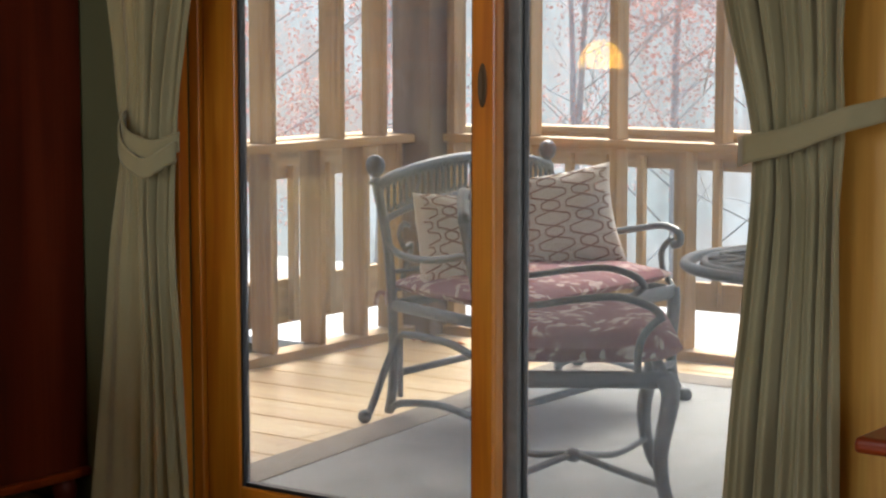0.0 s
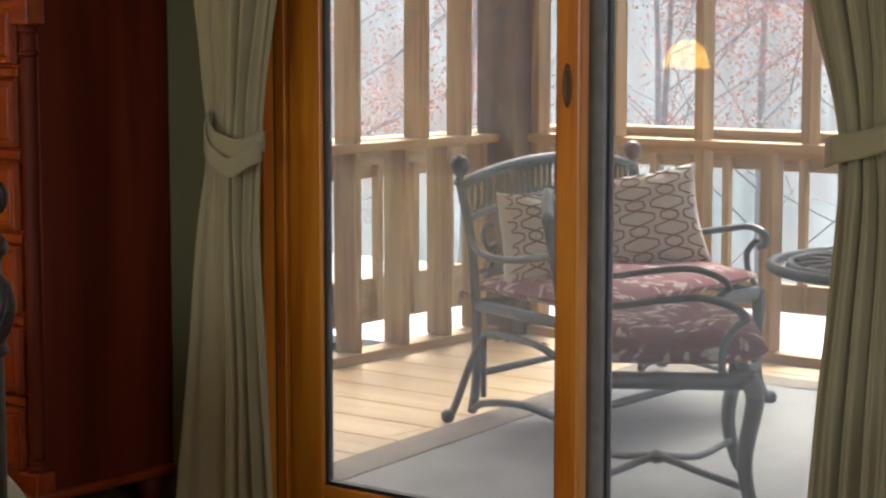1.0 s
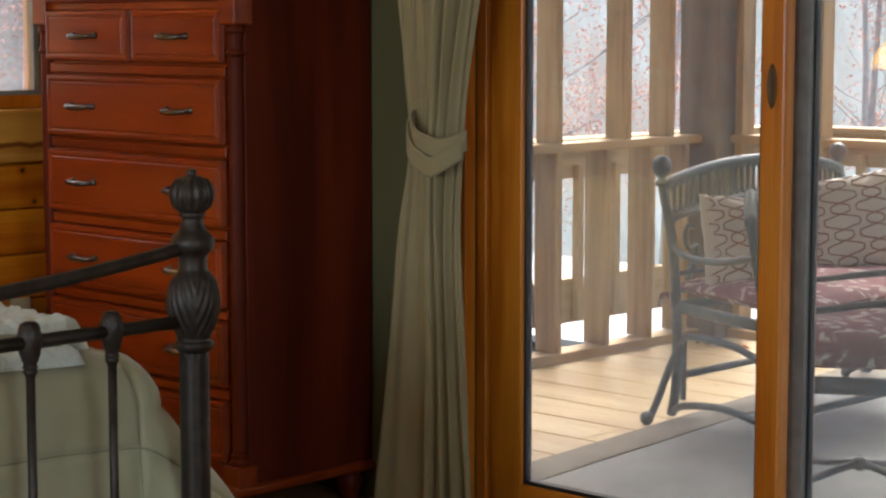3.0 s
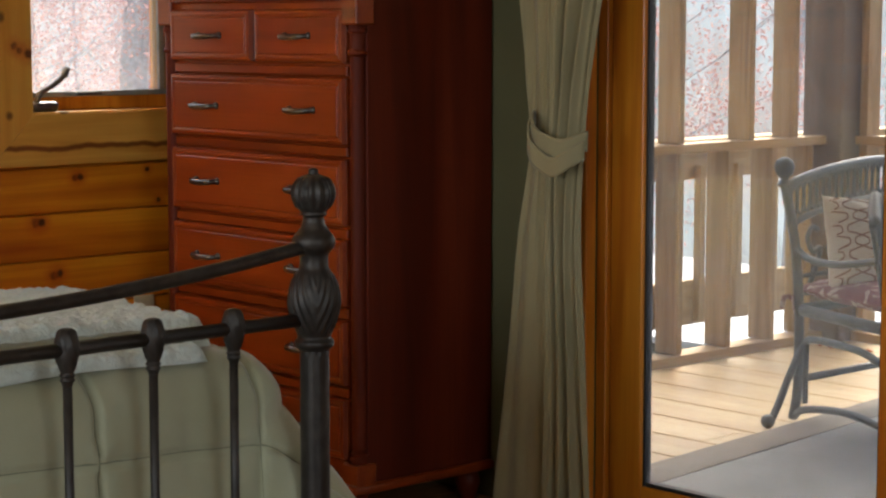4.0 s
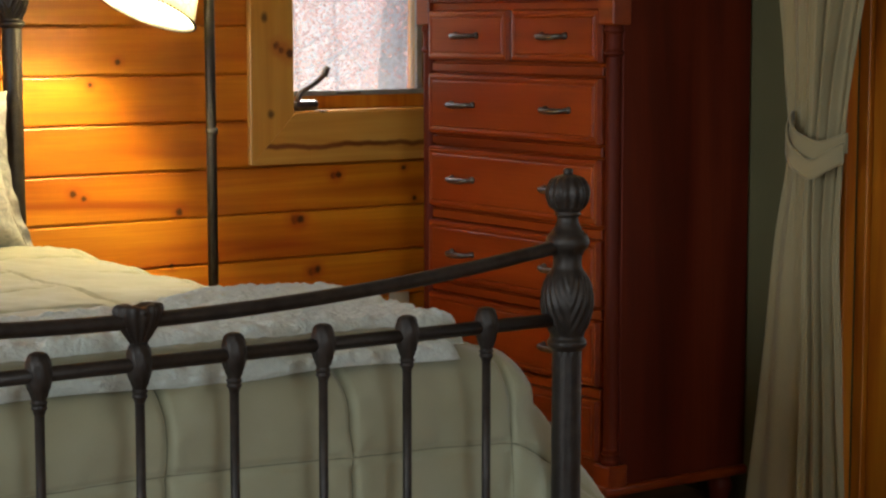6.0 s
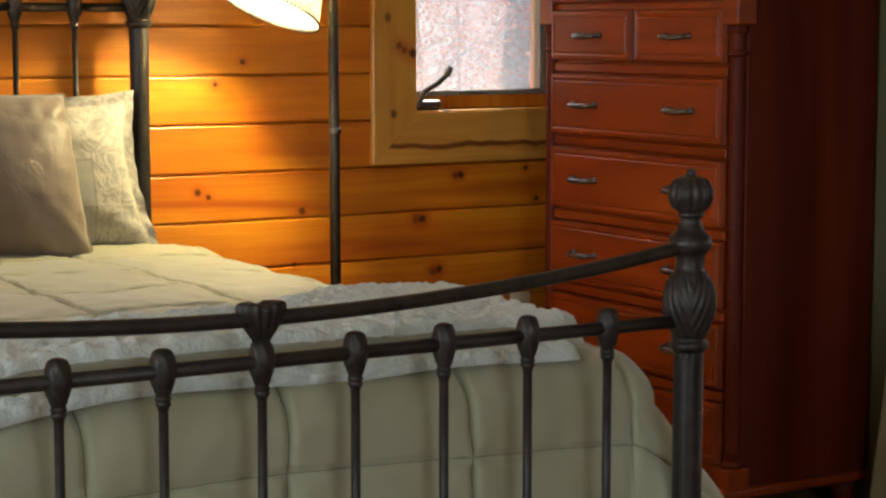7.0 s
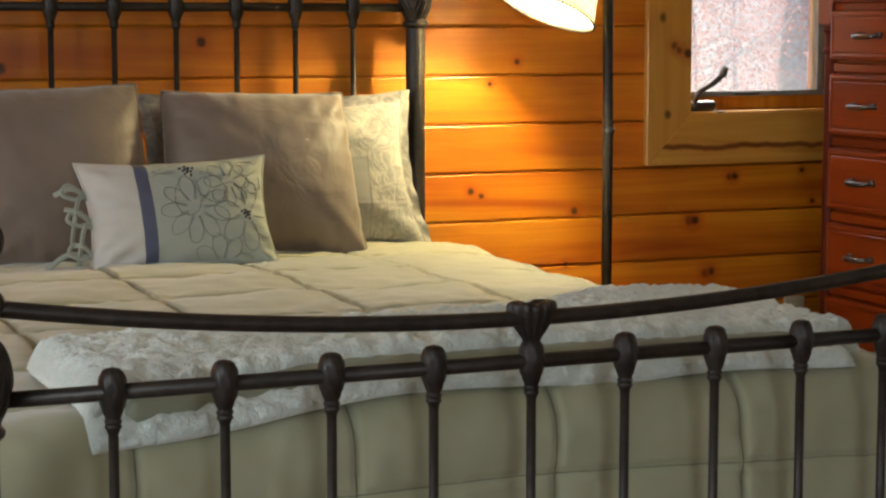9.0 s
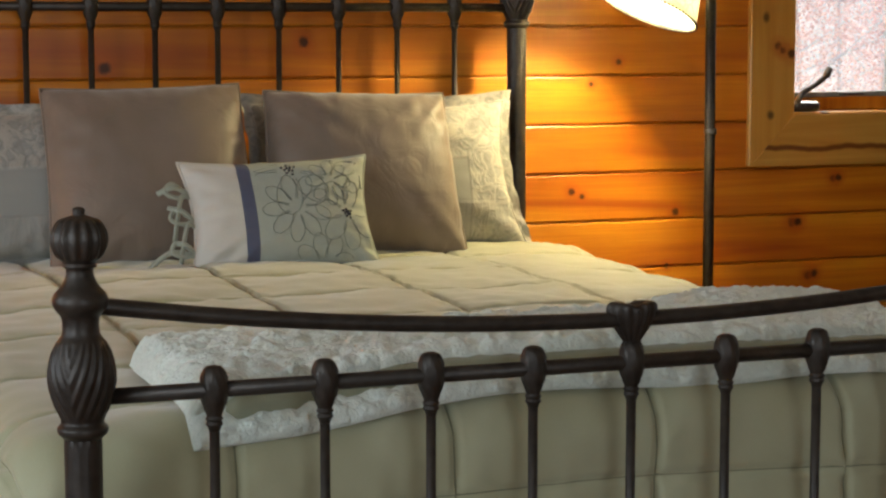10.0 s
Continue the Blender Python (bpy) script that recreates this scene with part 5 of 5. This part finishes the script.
def patio_chair():
    root = thing("patio_armchair", "blue-grey cast metal patio armchair seen from its side", "armchair")
    O, e, w = Vector((-2.90, 4.22, -0.05)), Vector((0.40, 0.27, 0)), Vector((-0.35, 0.52, 0))

    def P(a, b, z):
        return O + e * a + w * b + Vector((0, 0, z))

    for b in (0.0, 1.0):
        part("front_leg", tube(spline([P(0.96, b, 0.42), P(1.0, b, 0.36), P(0.95, b, 0.2), P(1.0, b, 0.07), P(1.08, b, 0.012)], 7), lambda t: 0.028 - 0.014 * t, 12), M_PATIO, root, smooth=True)
        part("rear_leg", tube(spline([P(0.05, b, 0.42), P(0.0, b, 0.3), P(0.05, b, 0.12), P(0.0, b, 0.012)], 7), lambda t: 0.026 - 0.01 * t, 12), M_PATIO, root, smooth=True)
        part("arm", tube(spline([P(-0.05, b, 0.63), P(0.2, b, 0.605), P(0.5, b, 0.622), P(0.72, b, 0.628), P(0.9, b, 0.60), P(0.95, b, 0.565)], 7), lambda t: 0.0085 + 0.0035 * t, 12), M_PATIO, root, smooth=True)
        part("arm_support", tube(spline([P(0.95, b, 0.575), P(0.88, b, 0.545), P(0.83, b, 0.5), P(0.82, b, 0.43)], 6), 0.011, 10), M_PATIO, root, smooth=True)
        part("back_post", tube(spline([P(0.03, b, 0.40), P(-0.04, b, 0.6), P(-0.12, b, 0.82)], 6), 0.015, 10), M_PATIO, root, smooth=True)
        part("side_rail", tube([P(0.03, b, 0.41), P(0.97, b, 0.41)], 0.024, 10, flat=0.6), M_PATIO, root, smooth=True)
    for a in (0.03, 0.97):
        part("seat_rail", tube([P(a, 0, 0.41), P(a, 1, 0.41)], 0.024, 10, flat=0.6), M_PATIO, root, smooth=True)
    part("crest_rail", tube([P(-0.12 - 0.02 * math.sin(math.pi * i / 12), i / 12, 0.82 + 0.05 * math.sin(math.pi * i / 12)) for i in range(13)], 0.016, 10), M_PATIO, root, smooth=True)
    for i in range(5):
        b = (i + 1) / 6
        part("back_slat", tube(spline([P(0.02, b, 0.42), P(-0.04, b, 0.6), P(-0.12, b, 0.84)], 6), 0.007, 8), M_PATIO, root, smooth=True)
    for m in (0, 1):
        part("cross_stretcher", tube(spline([P(0.97, m, 0.125), P(0.75, 0.5 + (m - 0.5) * 0.35, 0.12), P(0.5, 0.5, 0.14), P(0.25, 0.5 - (m - 0.5) * 0.35, 0.12), P(0.03, 1 - m, 0.125)], 6), 0.0105, 10), M_PATIO, root, smooth=True)
    part("stretcher_knot", ball(P(0.5, 0.5, 0.14), 0.026, squash=0.8), M_PATIO, root, smooth=True)
    cush = thing("seat_cushion", "plump burgundy leaf-print cushion on the patio armchair", "cushion")

    def cf(u, v, s):
        a, b = 2 * u - 1, 2 * v - 1
        ed = max(0, 1 - abs(a) ** 5) ** 0.5 * max(0, 1 - abs(b) ** 5) ** 0.5
        p = P(0.52 + 0.55 * a, 0.5 + 0.5 * b, 0.492)
        return p + Vector((0, 0, s * 0.058 * ed + 0.012 * noise.noise((a * 2, b * 2, 4.0)) * ed * (s > 0)))
    part("top_cover", grid(60, 60, lambda u, v: cf(u, v, 1)), M_WINE, cush, smooth=True)
    part("under_cover", grid(60, 60, lambda u, v: cf(u, v, -1)), M_WINE, cush, smooth=True)


patio_chair()


def patio_table():
    root = thing("patio_table", "round blue-grey cast metal patio table with pierced top", "table", (-2.176, 4.843, -0.05))
    R, Z = 0.42, 0.71
    part("rim", tube([(R * math.cos(i * math.pi / 40), R * math.sin(i * math.pi / 40), Z - 0.010) for i in range(80)], 0.015, 10, closed=True), M_PATIO, root, smooth=True)
    for r, t in ((0.37, 0.01), (0.25, 0.008), (0.12, 0.008)):
        part("ring", tube([(r * math.cos(i * math.pi / 30), r * math.sin(i * math.pi / 30), Z - 0.006) for i in range(60)], t, 8, closed=True), M_PATIO, root, smooth=True)
    for i in range(20):
        a = 2 * math.pi * i / 20
        for s in (-1, 1):
            pts = [(r * math.cos(a + s * da), r * math.sin(a + s * da), Z - 0.005) for r, da in ((0.12, 0.0), (0.18, 0.16), (0.25, 0.0), (0.31, 0.13), (0.38, 0.0))]
            part("lattice_bar", tube(spline(pts, 5), 0.0075, 6), M_PATIO, root, smooth=True)
    for i in range(4):
        a = math.pi / 4 + i * math.pi / 2
        part("leg", tube(spline([(0.08 * math.cos(a), 0.08 * math.sin(a), Z - 0.02), (0.05 * math.cos(a), 0.05 * math.sin(a), 0.45), (0.06 * math.cos(a), 0.06 * math.sin(a), 0.25), (0.2 * math.cos(a), 0.32 * math.sin(a), 0.01)], 6), 0.018, 10), M_PATIO, root, smooth=True)


patio_table()
porch_rug = thing("porch_rug", "grey outdoor rug with a brown woven border", "rug", (0, 0, -0.05))
bm = bmesh.new()
c = [(-3.70, 3.95), (1.2, 3.95), (1.2, 6.43), (-4.0, 6.43)]
for z in (0.0, 0.008):
    for x, y in c:
        bm.verts.new((x, y, z))
bm.verts.ensure_lookup_table()
v = list(bm.verts)
for f in ((3, 2, 1, 0), (4, 5, 6, 7), (0, 1, 5, 4), (1, 2, 6, 5), (2, 3, 7, 6), (3, 0, 4, 7)):
    bm.faces.new([v[i] for i in f])
part("field", bm, M_RUG, porch_rug)


def strip(p, q, r, s, z0, z1):
    bm = bmesh.new()
    v = [bm.verts.new((*k, z)) for z in (z0, z1) for k in (p, q, r, s)]
    for f in ((3, 2, 1, 0), (4, 5, 6, 7), (0, 1, 5, 4), (1, 2, 6, 5), (2, 3, 7, 6), (3, 0, 4, 7)):
        bm.faces.new([v[i] for i in f])
    bmesh.ops.recalc_face_normals(bm, faces=bm.faces)
    return bm


part("border", strip((-3.86, 3.93), (-3.70, 3.93), (-4.0, 6.43), (-4.17, 6.60), 0.0, 0.011), M_RUGB, porch_rug, "brown woven rug border")
part("border", strip((-4.0, 6.43), (1.2, 6.43), (1.36, 6.60), (-4.17, 6.60), 0.0, 0.0105), M_RUGB, porch_rug)


# ---- outdoors ----
kg = Mat("wet_lawn", 0.95)
gv = kg.coords()
g1 = kg.noise(gv, 0.35, 3.0)
g2 = kg.noise(gv, 30.0, 4.0)
gc = kg.mix(kg.val(g1, 0, 1, 0.42, 0.56), (0.085, 0.11, 0.045), (0.2, 0.15, 0.08))
kg.color(kg.mix(kg.val(g2, 0, 0.6, 0.35, 0.7), gc, (0.12, 0.10, 0.05)))
kg.bump(g2, 0.8, 0.05)


def land(x, y):
    """The lawn is level by the house and falls away into a wooded valley."""
    d = max(0.0, math.hypot(x, y - 4) - 10.5)
    return -0.75 - 0.24 * d ** 1.05 * (1 - 0.3 * math.exp(-d / 30)) - 0.3 * noise.noise((x * 0.05, y * 0.05, 0))


def land_point(u, v):
    r, a = 0.5 + 90 * u ** 1.7, 6.2832 * v
    x, y = r * math.cos(a), r * math.sin(a)
    return (x, y, max(land(x, y), -14.0))


ground = part("ground", grid(60, 90, land_point), kg.m, smooth=True)
tagged(ground, "leaf-strewn lawn running back to the woods", "ground", kind="structure")
M_CONC = plain("pale_concrete", (0.4, 0.4, 0.385), 0.85, var=0.1, scale=4)
slab("outer_deck", (-5.9, 3.95, -0.3), (2.2, 8.42, -0.27), M_OUTDECK, "pale weathered outer deck round the porch", "deck")
slab("driveway", (-14, 8.9, -0.62), (6, 12.2, -0.58), M_CONC, "pale concrete driveway beyond the deck", "driveway")

# Wooded hillside behind the trees: plain far backdrop, self-lit, haze painted in its colour.
kb = Mat("painted_misty_woods", 1.0)
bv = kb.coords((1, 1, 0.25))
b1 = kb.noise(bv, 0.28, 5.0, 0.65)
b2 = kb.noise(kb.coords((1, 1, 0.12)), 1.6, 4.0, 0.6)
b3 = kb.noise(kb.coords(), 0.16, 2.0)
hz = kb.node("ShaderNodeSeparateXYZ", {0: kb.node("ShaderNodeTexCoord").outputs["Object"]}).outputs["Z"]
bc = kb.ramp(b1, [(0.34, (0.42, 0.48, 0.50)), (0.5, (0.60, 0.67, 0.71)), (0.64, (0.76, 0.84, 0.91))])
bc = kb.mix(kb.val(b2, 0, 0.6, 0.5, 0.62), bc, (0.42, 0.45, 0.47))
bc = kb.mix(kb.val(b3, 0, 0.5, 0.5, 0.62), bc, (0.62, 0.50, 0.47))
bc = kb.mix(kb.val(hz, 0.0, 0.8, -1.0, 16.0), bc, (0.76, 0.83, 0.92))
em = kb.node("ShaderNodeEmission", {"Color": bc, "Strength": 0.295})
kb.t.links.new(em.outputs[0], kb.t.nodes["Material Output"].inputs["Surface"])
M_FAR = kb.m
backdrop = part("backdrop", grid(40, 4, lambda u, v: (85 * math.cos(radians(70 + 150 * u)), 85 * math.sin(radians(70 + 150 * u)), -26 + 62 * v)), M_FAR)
tagged(backdrop, "glowing far backdrop of bare woods with painted haze", "backdrop", kind="structure")

# Bark is paled so that its colour carries the mist over the trees.
M_BARK = plain("mist_paled_bark", (0.4, 0.4, 0.4), 0.9, var=0.3, scale=18, bump=0.6)


def leaf_mat(name, a, b):
    k = Mat(name, 0.7)
    rnd = k.node("ShaderNodeNewGeometry").outputs["Random Per Island"]
    c = k.mix(rnd, a, b)
    d = k.node("ShaderNodeBsdfDiffuse", {"Color": c})
    t = k.node("ShaderNodeBsdfTranslucent", {"Color": c})
    mx = k.node("ShaderNodeMixShader", {0: 0.4, 1: d.outputs[0], 2: t.outputs[0]})
    k.t.links.new(mx.outputs[0], k.t.nodes["Material Output"].inputs["Surface"])
    return k.m


# Russet is paled too: mist is put into the leaf colour.
M_RED = leaf_mat("mist_paled_russet_leaf", (0.44, 0.21, 0.19), (0.54, 0.31, 0.28))


def tree(at, height, girth, seed, leaves=None, n_leaf=0, low=0.25, spread=0.45, limbs=14):
    rng = random.Random(seed)
    lab = "tree with clusters of russet autumn leaves" if leaves is M_RED else "bare autumn tree with mist-paled bark at the wood's edge"
    root = thing("tree", lab, "tree", at, group="trees behind the porch")
    bend = [(rng.uniform(-0.03, 0.03) * height, rng.uniform(-0.03, 0.03) * height) for _ in range(3)]
    axis_pts = spline([(0, 0, -0.3), (bend[0][0], bend[0][1], height * 0.3), (bend[1][0], bend[1][1], height * 0.65), (bend[2][0], bend[2][1], height)], 6)
    part("trunk", tube(axis_pts, lambda t: girth * (1 - 0.85 * t) + 0.006, 8), M_BARK, root, smooth=True)
    tips = []
    bm = bmesh.new()
    for k in range(limbs):
        f = low + (0.97 - low) * (k + rng.random()) / limbs
        p = axis_pts[min(len(axis_pts) - 1, int(f * (len(axis_pts) - 1)))]
        a = rng.uniform(0, 6.28)
        ln = height * spread * (1.1 - f) * rng.uniform(0.6, 1.1) + 0.3
        d = Vector((math.cos(a), math.sin(a), rng.uniform(0.25, 0.9)))
        q1, q2 = p + d * ln * 0.5, p + Vector((d.x, d.y, d.z * 1.2)) * ln
        pts = spline([p, q1 + Vector((rng.uniform(-0.1, 0.1), rng.uniform(-0.1, 0.1), 0)) * ln, q2], 4)
        r0 = girth * (1 - 0.85 * f) * (0.16 if leaves else 0.24)
        tube(pts, lambda t: r0 * (1 - 0.85 * t) + 0.004, 5, bm)
        tips += pts[3:]
        for _ in range(4):
            s = pts[rng.randrange(3, len(pts))]
            dd = Vector((rng.uniform(-1, 1), rng.uniform(-1, 1), rng.uniform(0.0, 1))) * ln * 0.35
            tw = [s, s + dd * 0.5 + Vector((0, 0, 0.05)), s + dd]
            tube(tw, lambda t: 0.008 * (1 - 0.7 * t) + 0.002, 4, bm)
            tips += tw[1:]
    part("limbs", bm, M_BARK, root)
    if leaves:
        gen = np.random.default_rng(seed)
        base = np.array([tuple(p) for p in tips])
        c = base[gen.integers(0, len(base), n_leaf)] + gen.normal(0, 1, (n_leaf, 3)) * (0.3, 0.3, 0.2) - (0, 0, 0.05)
        u = gen.normal(0, 1, (n_leaf, 3))
        u /= np.linalg.norm(u, axis=1, keepdims=True)
        w = np.cross(u, gen.normal(0, 1, (n_leaf, 3)))
        w /= np.linalg.norm(w, axis=1, keepdims=True)
        u, w = (q * gen.uniform(0.014, 0.026, (n_leaf, 1)) for q in (u, w * 0.6))
        quads = np.stack([c - u, c + w, c + u, c - w], axis=1).reshape(-1, 3)
        me = bpy.data.meshes.new("crown")
        me.from_pydata(quads.tolist(), [], np.arange(4 * n_leaf).reshape(-1, 4).tolist())
        me.materials.append(leaves)
        cr = new("crown", me)
        cr.parent = root
    return root


# Russet trees at the lawn's edge; bare trees fill the wood.
for x, y, h, k, n in ((-14.5, 15.5, 5.2, 1, 21600), (-17.5, 14.0, 5.6, 2, 21600), (-11.0, 17.5, 4.6, 5, 12000), (-18.0, 10.0, 5.6, 8, 21600), (-16.5, 8.0, 5.6, 9, 19200), (-20.0, 12.0, 6.0, 12, 19200)):
    tree((x, y, land(x, y)), h + 2.0, 0.045, k, M_RED, int(n * 2.3), 0.2, 0.5, 26)
tree((-17.2, 11.9, land(-17.2, 11.9)), 11.0, 0.2, 31, None, 0, 0.6, 0.25, 8)
rng = random.Random(44)
for i in range(16):
    az = radians(22 + 50 * (i + rng.random()) / 16)
    d = rng.uniform(34, 60)
    tree((-d * math.sin(az), d * math.cos(az), max(-14.0, land(-d * math.sin(az), d * math.cos(az)))), 4 + rng.uniform(9, 15), rng.uniform(0.08, 0.18), 100 + i, None, 0, 0.2, 0.3, 14)

litter = bmesh.new()
rl = random.Random(5)
for cx, cy, n, sp in ((-3.62, 7.12, 46, 0.10), (-4.78, 6.70, 8, 0.07), (-4.4, 6.1, 3, 0.4)):
    for _ in range(n):
        x, y = cx + rl.gauss(0, sp), cy + abs(rl.gauss(0, sp * 0.6)) * (1 if cy > 6.9 else -1)
        z0 = (-0.045 if cy < 6.9 else -0.265)
        z = z0 + (abs(rl.gauss(0, 0.05)) if cy > 6.9 else 0.004)
        a, s1 = rl.uniform(0, 6.28), rl.uniform(0.02, 0.04)
        v = [litter.verts.new((x + s1 * math.cos(a + q), y + s1 * math.sin(a + q), z + 0.012 * (k % 2))) for k, q in enumerate((0, 1.3, 3.14, 4.9))]
        litter.faces.new(v)
leaf_litter = part("leaf_litter", litter, leaf_mat("dry_leaf", (0.22, 0.04, 0.02), (0.35, 0.12, 0.05)))
tagged(leaf_litter, "dry red fallen leaves by the porch frame", "leaves", kind="stuff")

# ---- boards, laid last ----
boards("board", M_DECK, porch_floor, (PX, 3.9, -0.078), (-1.0, PY, -0.05), "x", 0.235, 0.008, 0.003, "z", 3.2)
boards("board", M_OAK, floor, (XW, 2.2, -0.022), (-2.6, 3.68, 0.0), "y", 0.085, 0.002, 0.002, "z", None)
z = 0.607 - 0.1345 * 5
k = 0
while z < ZC:
    z0, z1 = max(z, -0.02), min(z + 0.1345, ZC)
    for y0, y1 in ((-3.04, WY0), (WY1, YW)) if z1 > WZ0 - 0.06 and z0 < WZ1 else ((-3.04, YW),):
        b = part("board", box((XW - 0.02, y0, z0 + 0.0012), (XW, y1, z1 - 0.0012), 0.006, 2), M_PINE, wall_west)
    z += 0.1345
